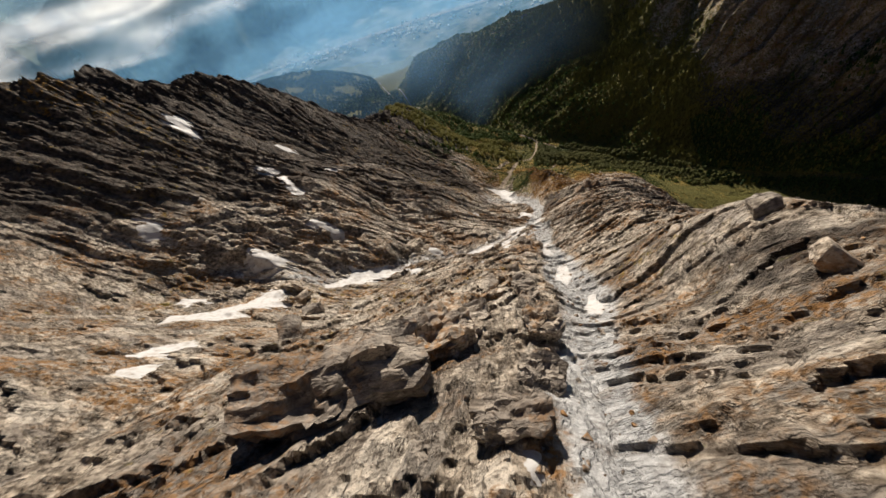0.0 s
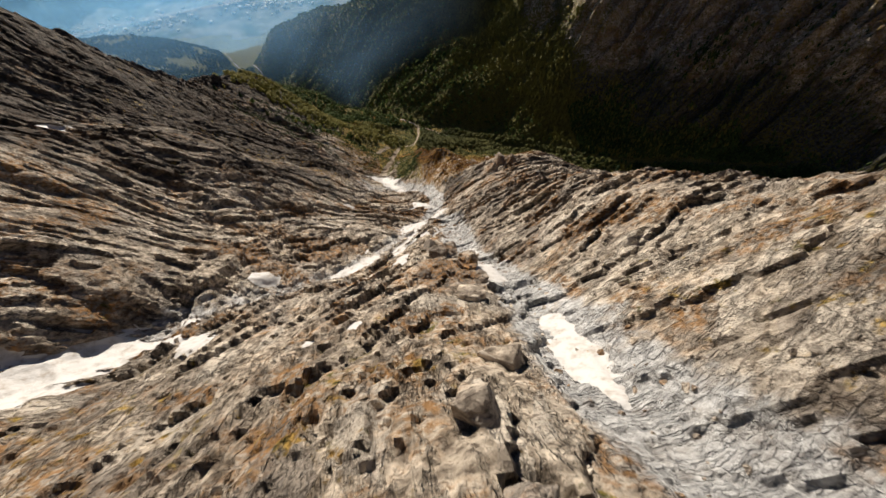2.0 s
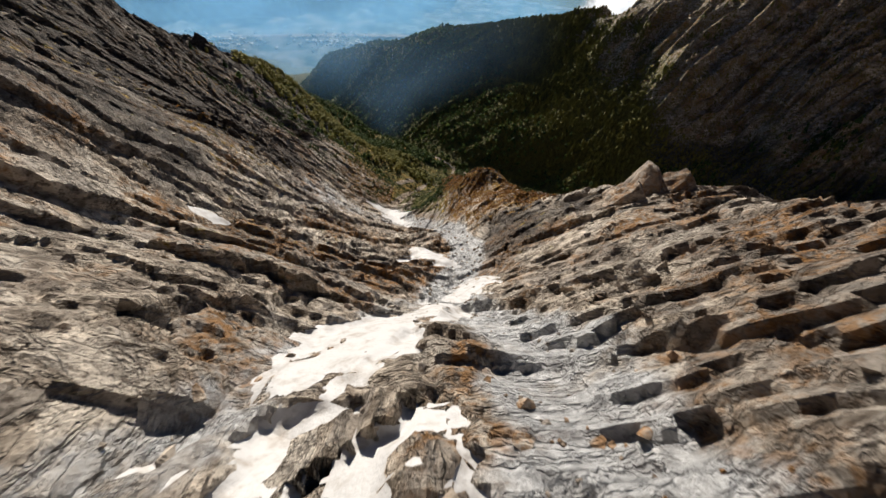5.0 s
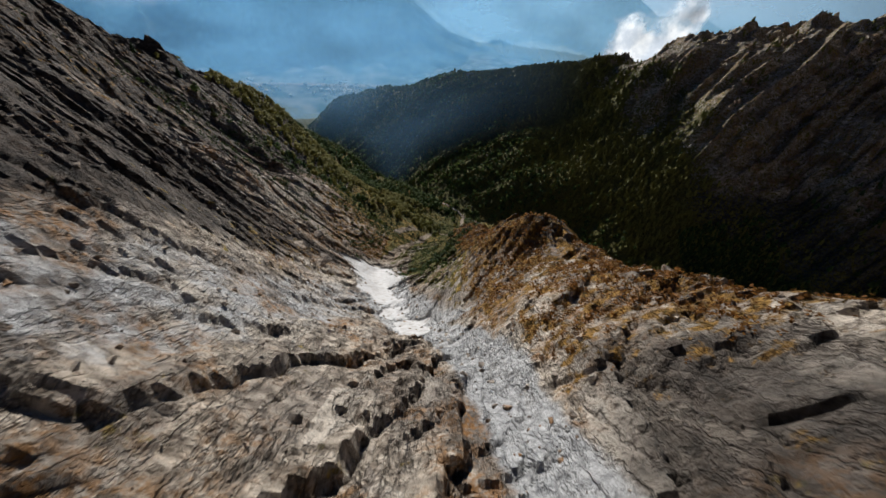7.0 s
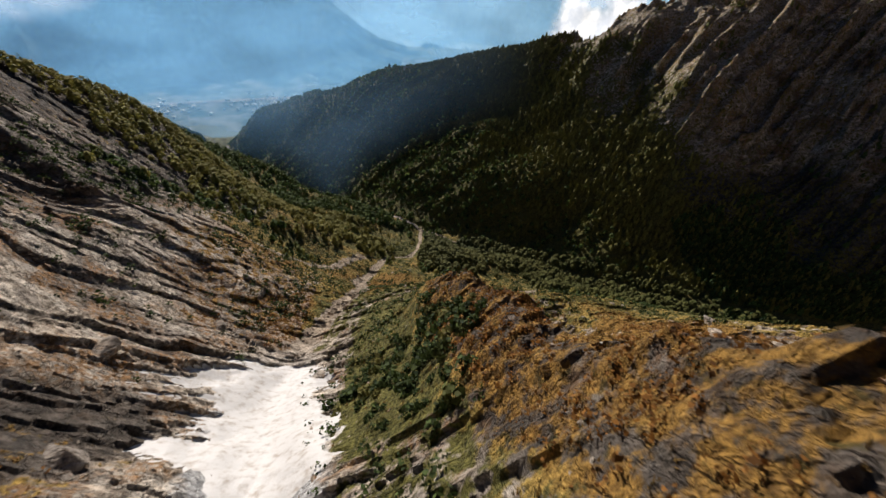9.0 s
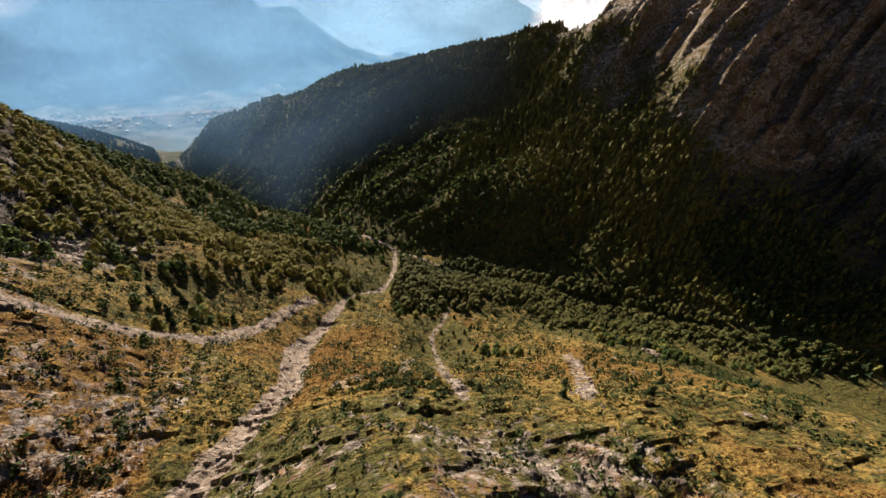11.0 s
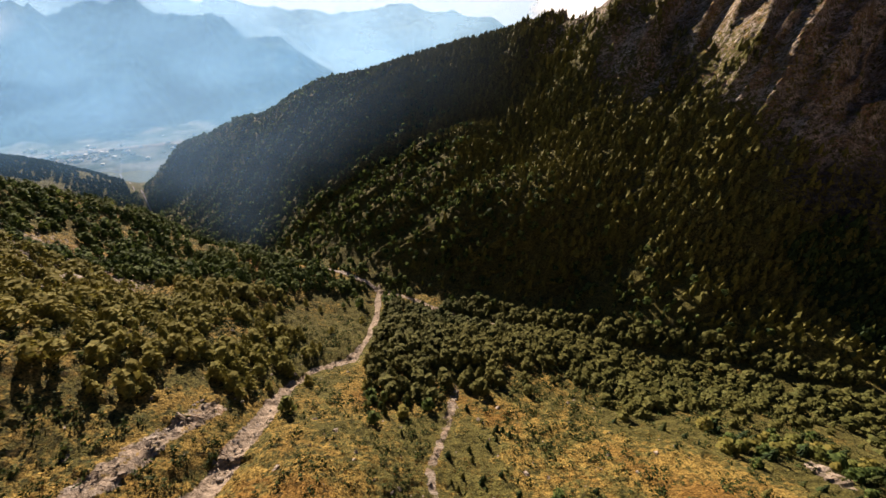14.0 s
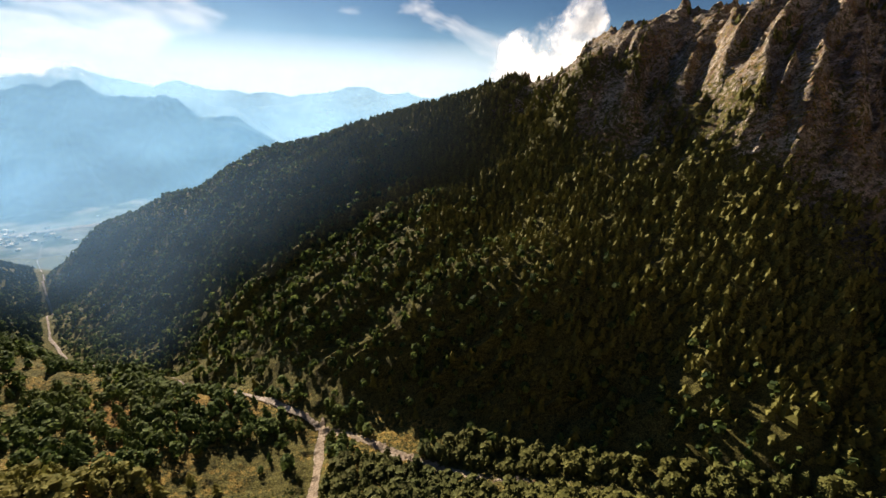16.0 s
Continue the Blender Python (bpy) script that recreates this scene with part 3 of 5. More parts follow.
    # opposite face: shade painted low down, eased on the sunny upper ribs
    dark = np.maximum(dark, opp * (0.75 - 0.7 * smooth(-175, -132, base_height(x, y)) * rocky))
    # painted shadow patch on the pale rock beside the gully
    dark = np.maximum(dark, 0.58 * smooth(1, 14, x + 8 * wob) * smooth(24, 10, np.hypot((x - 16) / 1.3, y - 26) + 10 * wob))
    return pale, np.clip(veg, 0, 1), np.clip(dry, 0, 1), opp, rocky, np.clip(dark, 0, 1)


MAIN_TRACK = [(2, 0), (6, 14), (8, 28), (6, 42), (3, 52), (-3, 66), (-9, 79), (-14, 99), (-21, 118), (-20, 140), (-15, 158), (-11, 172), (-10, 187), (-12, 200), (-14, 214), (-10, 231), (-5, 250), (-2, 268), (4, 280), (14, 286), (20, 298), (25, 322), (28, 345), (30, 362)]
SNOW_TRACK = [(-90, -80), (-62, -78), (-48, -66), (-30, -52), (-20, -40), (-10, -24), (2, 0)]
RIGHT_TRACK = [(1, -160), (2.3, -139), (3.5, -128), (5, -118), (8.6, -105), (6.5, -92), (7, -74), (5, -54), (5, -38), (7, -18), (2, 0)]
LEFT_STREAM = [(-60, 190), (-38, 197), (-30, 204), (-28, 216), (-25, 226), (-21, 238), (-14, 252)]
PATH_MID = [(46, 262), (38, 244), (31, 231), (29, 210), (25, 187), (23, 168)]
PATH_RIGHT = [(72, 204), (64, 192), (52, 175), (44, 164)]
SCREE = [(18, 203), (14, 191), (5, 187), (2, 180)]
KNOLL_CREST = [(7, 131), (10, 124), (12, 115), (13, 105), (15, 94), (17, 80)]
SLABS = [(-22, 34), (-18, 50), (-18, 62), (-19, 76)]
KNOLL_TOP = [(30, 40), (22, 62), (18, 78), (12, 95), (14, 126), (30, 112)]
# old snow: middle points and half-widths
SNOW_HIGH = [
    [(-77, -104, 3.0), (-73, -98, 4.6), (-72, -91, 3.2)], [(-61, -79, 1.6), (-56, -72, 2.6), (-49, -68, 2.2), (-42, -69, 1.2)], [(-81, -75, 2.8), (-78, -75, 2.4)], [(-110, -73, 2.4)],
    [(-89, -95, 1.6)], [(-60, -119, 1.6)], [(-57, -125, 1.0)], [(10, -101, 0.9), (9.5, -107, 1.3)],
    [(7.5, -80, 0.7), (7.2, -85, 1.1), (6.5, -91, 0.6)],
]
SNOW_FLANK = [
    [(2.6, -54, 1.0), (3.6, -62, 1.5), (5, -69, 1.0)], [(6, -48, 0.6), (5, -52, 0.9)], [(-128, -18, 2.2), (-124, -21, 1.6)], [(-112, 7, 2.6)],
    [(-90, 2, 1.6)], [(-101, -26, 1.8)], [(-3, -137, 0.7)], [(-74, -54, 1.1), (-67, -56, 1.1)],
    [(-94, -29, 1.2), (-86, -36, 1.0)],
]
SNOW_SPUR = [
    [(-27, -50, 0.5), (-24, -45, 1.0), (-19, -40, 2.0), (-14, -33, 2.0), (-9, -26, 1.8)], [(-7, -21, 1.8), (-3, -13, 2.0), (3, -3, 2.2), (7, 5, 1.4)], [(-0.6, -26, 1.5)], [(-9.5, -43, 0.7), (-10.5, -47, 0.9)],
    [(-36, -51, 1.1)], [(-42, -64, 1.0)], [(-38, -71, 1.3)], [(-14, -78, 0.7)],
    [(-19, -79, 0.8)],
]
SNOW_LOW = [
    [(-28, 6, 1.0)], [(-2, 22.5, 1.5), (0.3, 18.5, 2.7), (2.4, 16.5, 1.9)], [(-22, 124, 6.0), (-18, 112, 8.4), (-12, 100, 4.6)], [(-2, 60, 1.6), (-3.5, 66, 2.2)],
    [(-6.5, 70, 1.4), (-7.5, 74, 1.5)], [(-10, 80, 2.0), (-13, 88, 3.2), (-15, 94, 3.2)],
]
SNOWS = SNOW_HIGH + SNOW_FLANK + SNOW_SPUR + SNOW_LOW


def snow_form(x, y, spine):
    """1 on the spine of a snow patch, 0 at its edge, below 0 outside."""
    best = np.full(np.shape(x), -9.0)
    pairs = list(zip(spine, spine[1:])) or [(spine[0], spine[0])]
    for p, q in pairs:
        dx, dy = q[0] - p[0], q[1] - p[1]
        t = np.clip(((x - p[0]) * dx + (y - p[1]) * dy) / (dx * dx + dy * dy + 1e-9), 0, 1)
        r = p[2] + (q[2] - p[2]) * t
        best = np.maximum(best, 1 - np.hypot(x - p[0] - t * dx, y - p[1] - t * dy) / r)
    return best + 0.55 * fbm(x / 3.0, y / 3.0, 91, 4)


def snow_bed(x, y):
    bed = np.zeros(np.shape(x))
    for spine in SNOWS:
        cx, cy, far = spine[0][0], spine[0][1], 12 + sum(math.dist(p[:2], q[:2]) for p, q in zip(spine, spine[1:]))
        k = (np.abs(x - cx) < far) & (np.abs(y - cy) < far)
        if k.any():
            bed[k] = np.maximum(bed[k], smooth(-0.3, 0.3, snow_form(x[k], y[k], spine)))
    return bed


def runs_down(x, y):
    """Where the slabs run down the slope: the spur and the polished gully below it."""
    wob = 6 * fbm(x / 18, y / 18, 66, 3)
    spur = smooth(-54, -38, x + wob) * smooth(6, -2, x + 0.5 * wob) * smooth(-12, -28, y + wob)
    trough = smooth(-34, -22, x + wob) * smooth(34, 20, x + wob) * smooth(4, 16, y + wob) * smooth(96, 80, y + wob)
    return np.maximum(spur, trough)


def full_height(x, y, fine=True):
    """The ground with its ribs, ledges and broken slabs."""
    z = base_height(x, y)
    pale, veg, dry, opp, rocky, dark = zones(x, y)
    # ribs and runnels down the opposite face
    s, t = 0.97 * y - 0.25 * x, 0.97 * x + 0.25 * y
    warp = fbm(x / 90, y / 90, 21, 3)
    near = smooth(150, 260, x)
    s2 = s - near * 0.24 * (t - 220) + 9 * fbm(x / 45, y / 45, 39, 3)
    ribs = 0.36 * ridged(s2 / 56 + 0.5 * warp, t / 330, 31, 1) + (0.66 + 0.2 * rocky) * ridged(s2 / 21 + 0.5 * warp, t / 190, 35, 2) + (0.28 + 0.2 * rocky) * ridged(s2 / 9 + 0.4 * warp, t / 60, 37, 3) - 0.62
    low = smooth(110, 165, x + 0.35 * (y - 400)) * smooth(-120, -150, z) * smooth(310, 260, x)
    z = z + opp * ribs * (19 + 7 * rocky + 13 * smooth(290, 370, x)) * (1 - 0.75 * low) * smooth(2, 45, dist_line(x, y, RIVER)) * smooth(0, 40, dist_line(x, y, OPPOSITE_CREST) + 8)
    # the shaded hollow low on the face, under the steep crags
    hollow = smooth(105, 165, x + 0.35 * (y - 400) + 25 * warp) * smooth(380, 290, x) * smooth(40, 110, dist_line(x, y, OPPOSITE_CREST)) * smooth(14, 50, dist_line(x, y, RIVER))
    z = z - 9 * hollow * opp
    # crags along the open ridges
    craggy = smooth(290, 200, y) * smooth(22, 4, np.minimum(dist_line(x, y, LEFT_RIDGE), dist_line(x, y, OPPOSITE_CREST) + 8))
    z = z + craggy * (8 * (ridged(x / 16, y / 16, 41, 4) - 0.4) + 3.5 * (ridged(x / 6, y / 6, 42, 2) - 0.4))
    z = z + smooth(30, 6, dist_line(x, y, OPPOSITE_CREST)) * rocky * 9 * (ridged(x / 22, y / 22, 43, 4) - 0.45)
    # the sharp crest of the knoll
    kd = dist_line(x, y, KNOLL_CREST)
    z = z + smooth(13, 0, kd) * (1.6 + 3.4 * ridged(x / 9, y / 9, 45, 3)) * smooth(1, 6, x)
    dx = x - 10 - 0.15 * (125 - y)
    z = z - 9.0 * smooth(0.5, 8, dx) * smooth(46, 20, dx) * smooth(84, 100, y) * smooth(152, 135, y)
    away = smooth(340, 200, np.abs(x)) * smooth(700, 420, y)
    rock = np.clip(1 - veg * 0.8, 0.12, 1) * (1 - 0.5 * pale) * (0.35 + 0.65 * away)
    # the dark left flank is cut into ribs
    flank = smooth(-30, -75, x) * smooth(240, 170, y)
    z = z + flank * 9 * (ridged((y + 0.35 * x) / 34 + 0.5 * warp, x / 120, 47, 4) - 0.45)
    rock = rock * (1 - 0.22 * smooth(-38, -26, x) * smooth(16, 8, x) * smooth(2, 14, y) * smooth(100, 84, y))
    if fine:
        rock = rock * (1 - 0.75 * snow_bed(x, y))
    z = z + fbm(x / 24, y / 24, 51, 4) * 2.9 * rock + fbm(x / 9, y / 9, 55, 3) * 0.9
    # gullies cut in
    g = np.minimum(np.minimum(dist_line(x, y, MAIN_TRACK), dist_line(x, y, SNOW_TRACK)), dist_line(x, y, RIGHT_TRACK))
    z = z - 2.0 * smooth(8, 0, g + 2 * warp)
    if fine:
        wx, wy = x + 3.0 * fbm(x / 14, y / 14, 61, 3) + 0.9 * fbm(x / 2.6, y / 2.6, 67, 3), y + 3.0 * fbm(x / 14, y / 14, 62, 3) + 0.7 * fbm(x / 2.2, y / 2.2, 68, 3)
        lay = 0.35 * fbm(x / 60, y / 60, 64, 2)
        # slabs lie across the slope, but on the spur they run down it
        along = runs_down(x, y)
        bx = np.where(along > 0.5, 0.5 * wx + 0.86 * wy, wx + lay * wy)
        by = np.where(along > 0.5, -0.86 * wx + 0.5 * wy, wy - lay * wx)
        a1, e1 = blocks(bx / 12, by / 5.0, 71)
        a2, e2 = blocks(bx / 5.0, by / 1.8, 75)
        a3, e3 = blocks(bx / 2.1, by / 0.95, 79)
        broken = smooth(-0.3, 0.25, fbm(x / 13, y / 13, 85, 3))
        z = z + rock * (1.35 * a1 + (0.5 + 0.7 * broken) * a2 + (0.14 + 0.34 * broken) * a3)
        z = z - rock * (0.7 * smooth(0.10, 0.0, e1) + (0.15 + 0.55 * broken) * smooth(0.13, 0.0, e2))
        # the spur's crest is shattered into blocks
        crest = smooth(8, 2, dist_line(x, y, SPUR) + 3 * fbm(x / 7, y / 7, 87, 3)) * smooth(-5, -15, y)
        a4, e4 = blocks(x / 3.4 + 0.3 * lay, y / 3.0, 89)
        z = z + crest * (0.18 * a4 - 0.2 * smooth(0.12, 0.0, e4))
        z = z + veg * (1 - opp) * 0.5 * fbm(x / 2.2, y / 2.2, 83, 3)
    return z


def spread(lo, hi, stops, most):
    """Grid lines: the spacing eases between (place, step) stops and widens outside them."""
    places, steps = [p for p, _ in stops], [w for _, w in stops]
    lines = [places[0]]
    while lines[-1] < places[-1]:
        lines.append(lines[-1] + float(np.interp(lines[-1], places, steps)))
    w = steps[-1]
    while lines[-1] < hi:
        w = min(w * 1.09, most)
        lines.append(lines[-1] + w)
    down, w = [lines[0]], steps[0]
    while down[-1] > lo:
        w = min(w * 1.09, most)
        down.append(down[-1] - w)
    return np.array(down[:0:-1] + lines)


def link_mesh(name, verts, faces, material, smooth_shade=False):
    me = bpy.data.meshes.new(name)
    verts, faces = np.asarray(verts, np.float32), np.asarray(faces, np.int32)
    me.vertices.add(len(verts))
    me.vertices.foreach_set("co", verts.ravel())
    k = faces.shape[1]
    me.loops.add(faces.size)
    me.loops.foreach_set("vertex_index", faces.ravel())
    me.polygons.add(len(faces))
    me.polygons.foreach_set("loop_start", np.arange(0, faces.size, k, dtype=np.int32))
    me.polygons.foreach_set("use_smooth", np.full(len(faces), smooth_shade))
    me.update(calc_edges=True)
    if material:
        me.materials.append(material)
    return new(name, me)


def grid_faces(nx, ny):
    i = np.arange(nx * ny).reshape(ny, nx)
    return np.stack([i[:-1, :-1], i[:-1, 1:], i[1:, 1:], i[1:, :-1]], -1).reshape(-1, 4)


def set_attr(ob, name, values):
    a = ob.data.attributes.new(name, "FLOAT", "POINT")
    a.data.foreach_set("value", np.asarray(values, np.float32).ravel())


# ---- ground: one sheet ----
gx = spread(-4600, 4600, [(-240, 2.4), (-165, 1.3), (-85, 1.1), (-45, 0.46), (36, 0.42), (60, 0.6), (130, 2.0), (370, 2.1)], 260)
gy = spread(-700, 4700, [(-170, 1.2), (-146, 0.45), (150, 0.45), (210, 0.75), (280, 1.4), (330, 1.7), (640, 2.3)], 260)
X, Y = np.meshgrid(gx, gy)
Z = full_height(X, Y)
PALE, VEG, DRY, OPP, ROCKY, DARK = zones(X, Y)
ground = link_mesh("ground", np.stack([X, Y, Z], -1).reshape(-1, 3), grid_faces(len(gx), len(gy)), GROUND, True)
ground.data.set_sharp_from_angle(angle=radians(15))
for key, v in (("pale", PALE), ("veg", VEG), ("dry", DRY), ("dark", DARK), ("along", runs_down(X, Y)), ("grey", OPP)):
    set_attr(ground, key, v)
tagged(ground, "steep alpine mountainside of tan broken rock, dry grass and wooded slopes", "mountainside", kind="structure")


# ---- old snow ----
def ground_at(x, y):
    """Height of the built sheet at places in plan."""
    i = np.clip(np.searchsorted(gx, x) - 1, 0, len(gx) - 2)
    j = np.clip(np.searchsorted(gy, y) - 1, 0, len(gy) - 2)
    u, v = (x - gx[i]) / (gx[i + 1] - gx[i]), (y - gy[j]) / (gy[j + 1] - gy[j])
    return (Z[j, i] * (1 - u) + Z[j, i + 1] * u) * (1 - v) + (Z[j + 1, i] * (1 - u) + Z[j + 1, i + 1] * u) * v


def snow_patch(spine):
    xs, ys, rs = [p[0] for p in spine], [p[1] for p in spine], max(p[2] for p in spine)
    step = 0.3 if rs < 3 else 0.45
    ax = np.arange(min(xs) - rs * 2.4, max(xs) + rs * 2.4, step)
    ay = np.arange(min(ys) - rs * 2.4, max(ys) + rs * 2.4, step)
    px, py = np.meshgrid(ax, ay)
    f = snow_form(px, py, spine)
    thick = min(1.0, 0.17 * rs + 0.14)
    z = 0.55 * full_height(px, py, False) + 0.45 * ground_at(px, py) + 0.12 + thick * np.clip(f, -2.5, 0.5) + 0.12 * fbm(px / 2, py / 2, 95, 3)
    quads = grid_faces(len(ax), len(ay))
    quads = quads[(f.ravel()[quads] > -1.5).all(1)]
    used, back = np.unique(quads, return_inverse=True)
    verts = np.stack([px, py, z], -1).reshape(-1, 3)[used]
    ob = link_mesh("snow_patch", verts, back.reshape(-1, 4), SNOW, True)
    big = "broad" if rs > 4 else "small"
    return tagged(ob, big + " patch of old white snow lying in a rocky hollow", "snow patch", "snow patches")


for spine in SNOWS:
    snow_patch(spine)


# ---- boulders and outcrops ----
def rock_mesh(seed, size, cuts=16, rough=0.06, levels=2):
    """A broken block: the hull of scattered corners, its faces roughened."""
    rng = random.Random(seed)
    bm = bmesh.new()
    for _ in range(cuts):
        v = Vector((rng.gauss(0, 1), rng.gauss(0, 1), rng.gauss(0, 1))).normalized()
        p = [max(-0.72, min(0.72, c * 1.05)) for c in v]
        bm.verts.new((p[0] * size[0], p[1] * size[1], p[2] * size[2]))
    bmesh.ops.convex_hull(bm, input=bm.verts)
    loose = [v for v in bm.verts if not v.link_faces]
    bmesh.ops.delete(bm, geom=loose, context="VERTS")
    bmesh.ops.bevel(bm, geom=bm.edges[:], offset=0.05 * min(size), segments=1, affect="EDGES", profile=0.5)
    bmesh.ops.triangulate(bm, faces=bm.faces[:])
    for _ in range(levels):
        bmesh.ops.subdivide_edges(bm, edges=bm.edges[:], cuts=1, use_grid_fill=True)
    off = Vector((rng.uniform(-50, 50), rng.uniform(-50, 50), rng.uniform(-50, 50)))
    m = max(size)
    for v in bm.verts:
        q = v.co * (2.2 / m) + off
        d = noise.fractal(q, 1.0, 2.0, 4) * rough * m
        step = math.floor((v.co.z * 0.9 + v.co.x * 0.3 + 0.5 * noise.noise(q)) * 9 / m) * m / 9
        v.co += v.co.normalized() * d + Vector((0.05 * noise.noise(q * 2 + Vector((step, 0, 0))) * m, 0, 0))
    me = bpy.data.meshes.new("boulder")
    bm.to_mesh(me)
    bm.free()
    me.materials.append(STONE)
    return me


ROCKS = [rock_mesh(s, (1.0, 0.85, 0.7), 13 + s % 6) for s in range(1, 9)]
TALL = [rock_mesh(40 + s, (0.7, 0.6, 1.0), 14) for s in range(3)]


def boulder(x, y, size, kind=None, turn=None, sink=0.3, squash=(1, 1, 1), label="grey-brown angular boulder resting on broken rock", rng=random.Random(5)):
    me = kind or rng.choice(ROCKS)
    ob = new("boulder", me)
    z = float(ground_at(np.array([x]), np.array([y]))[0])
    t = turn or (rng.uniform(-15, 15), rng.uniform(-15, 15), rng.uniform(0, 360))
    ob.matrix_world = pose(x, y, z + size * (0.5 - sink), *t) @ Matrix.Diagonal((size * squash[0], size * squash[1], size * squash[2], 1))
    return tagged(ob, label, "boulder", "boulders on the mountainside")


def ledge_mesh(seed, size, lean, cuts=22):
    """A broken ledge: a slab with a stepped, overhanging front and a split, sloping top. Front towards -y."""
    rng = random.Random(seed)
    bm = bmesh.new()
    bmesh.ops.create_cube(bm, size=1)
    bmesh.ops.subdivide_edges(bm, edges=bm.edges[:], cuts=cuts, use_grid_fill=True)
    off = Vector((rng.uniform(-50, 50), rng.uniform(-50, 50), rng.uniform(-50, 50)))
    big = max(size)
    for v in bm.verts:
        p = v.co.copy()
        end = 1 - 0.3 * abs(2 * p.x) ** 3
        c = Vector((p.x * size[0], p.y * size[1] * end, p.z * size[2]))
        c.y -= lean * size[2] * (p.z + 0.5) * (0.6 + 0.5 * noise.noise(off + Vector((p.x * 4, 0, 5))))
        c.z += 0.22 * size[2] * noise.noise(off + Vector((p.x * 2.2, p.y * 2.2, 0))) * (p.z + 0.5)
        q = c * (3.0 / big) + off
        cell = Vector((math.floor(q.x * 2.1 + 0.4 * q.z), math.floor(q.y * 2.6), math.floor(q.z * 3.4 + 0.5 * q.x)))
        push = noise.cell(cell * 1.37 + off)
        c += Vector((p.x, p.y * 1.4, p.z)).normalized() * big * (0.055 * (push - 0.5) + 0.030 * noise.fractal(q * 1.6, 1.0, 2.0, 5))
        v.co = c
    me = bpy.data.meshes.new("ledge")
    bm.to_mesh(me)
    bm.free()
    me.materials.append(STONE)
    return me


# the great overhanging block under the start, and the shattered ledges along the spur's crest
for lx, ly, size, lean, turn, up, seed in ((-22.5, -129.0, (18, 9, 9.5), 0.25, (-8, 16, 24), 0.8, 77), (-14.0, -121.0, (9, 7, 6), 0.2, (-10, 14, 30), 0.4, 78),
                                           (-0.8, -119.0, (4.4, 4, 4.2), 0.3, (-8, 4, 10), 0.5, 79), (-1.6, -128.0, (4.6, 4.4, 4.6), 0.3, (-10, 6, -14), 0.5, 80),
                                           (-10.4, -115.5, (5.4, 3.6, 3.6), 0.25, (-10, -6, 18), 0.4, 81), (-4.0, -134.0, (6.0, 3.6, 3.6), 0.3, (-12, 0, 6), 0.4, 82),
                                           (-3.0, -105.0, (3.6, 3.4, 3.2), 0.3, (-10, 3, -10), 0.4, 83), (-2.3, -108.6, (3.2, 3.0, 3.4), 0.3, (-10, 3, 8), 0.5, 84),
                                           (1.5, -62.5, (3.0, 4.2, 3.2), 0.25, (-12, 6, -20), 0.4, 85), (-0.5, -55.0, (3.2, 3.6, 2.8), 0.25, (-10, 4, 12), 0.4, 86)):
    ledge = new("rock_outcrop", ledge_mesh(seed, size, lean))
    lz = float(ground_at(np.array([lx]), np.array([ly]))[0])
    ledge.matrix_world = pose(lx, ly, lz + up * 0.35 * size[2], *turn)
    tagged(ledge, "great tan rock outcrop with an undercut face in deep shade" if size[0] > 7 else "shattered dark rock ledge on the crest of the spur", "rock outcrop", "" if size[0] > 7 else "ledges on the spur")
for bx, by, bs in ((-17, -118, 2.6), (-12, -124, 2.0), (-4, -97, 2.0), (-5, -92, 2.2), (-1, -86, 2.4), (-9, -104, 2.4),
                   (-1, -75, 2.2), (2, -62, 2.6), (-2, -56, 2.8), (1, -50, 2.2), (-3, -46, 2.0), (3, -58, 1.8), (-6, -66, 1.8), (2, -69, 2.0), (-4, -36, 1.8), (18, -48, 1.8),
                   (31, -102, 2.8), (24, -96, 2.2), (28, -118, 3.0), (20, -112, 2.4), (-46, -112, 4.0), (-52, -100, 3.4), (-60, -92, 3.0)):
    boulder(bx, by, bs)
for me in TALL:
    for v in me.vertices:
        k = 1.15 - 0.85 * (v.co.z + 0.72) / 1.44
        v.co.x, v.co.y = v.co.x * k + 0.2 * (1 - k), v.co.y * k
for bx, by, bs in ((35, 22, 6.0), (31, 17, 4.0), (39, 19, 4.4)):
    boulder(bx, by, bs, TALL[int(bs) % 3], (4, -6, 40 * bs), 0.32, (1.9, 1.6, 1.0), "pointed rock tower standing on the rusty ridge")
for bx, by, bs in ((34, 60, 3.0), (42, 66, 3.6), (50, 72, 3.0),
                   (58, 90, 3.4), (46, 100, 2.6), (60, 118, 3.2), (52, 108, 2.4), (70, 128, 2.8), (-30, 100, 2.6), (-33, 92, 2.2), (-27, 88, 3.0), (-38, 118, 2.0), (-31, 128, 1.8), (-36, 140, 2.2)):
    boulder(bx, by, bs, None, None, 0.46, (1.2, 1, 0.7), "flat-lying weathered rock slab among dry grass")


def scatter(count, lo, hi, weight, seed):
    """Places in plan, thinned by a weight from 0 to 1."""
    rng = np.random.default_rng(seed)
    x, y = rng.uniform(lo[0], hi[0], count), rng.uniform(lo[1], hi[1], count)
    keep = rng.uniform(0, 1, count) < weight(x, y)
    return x[keep], y[keep], rng


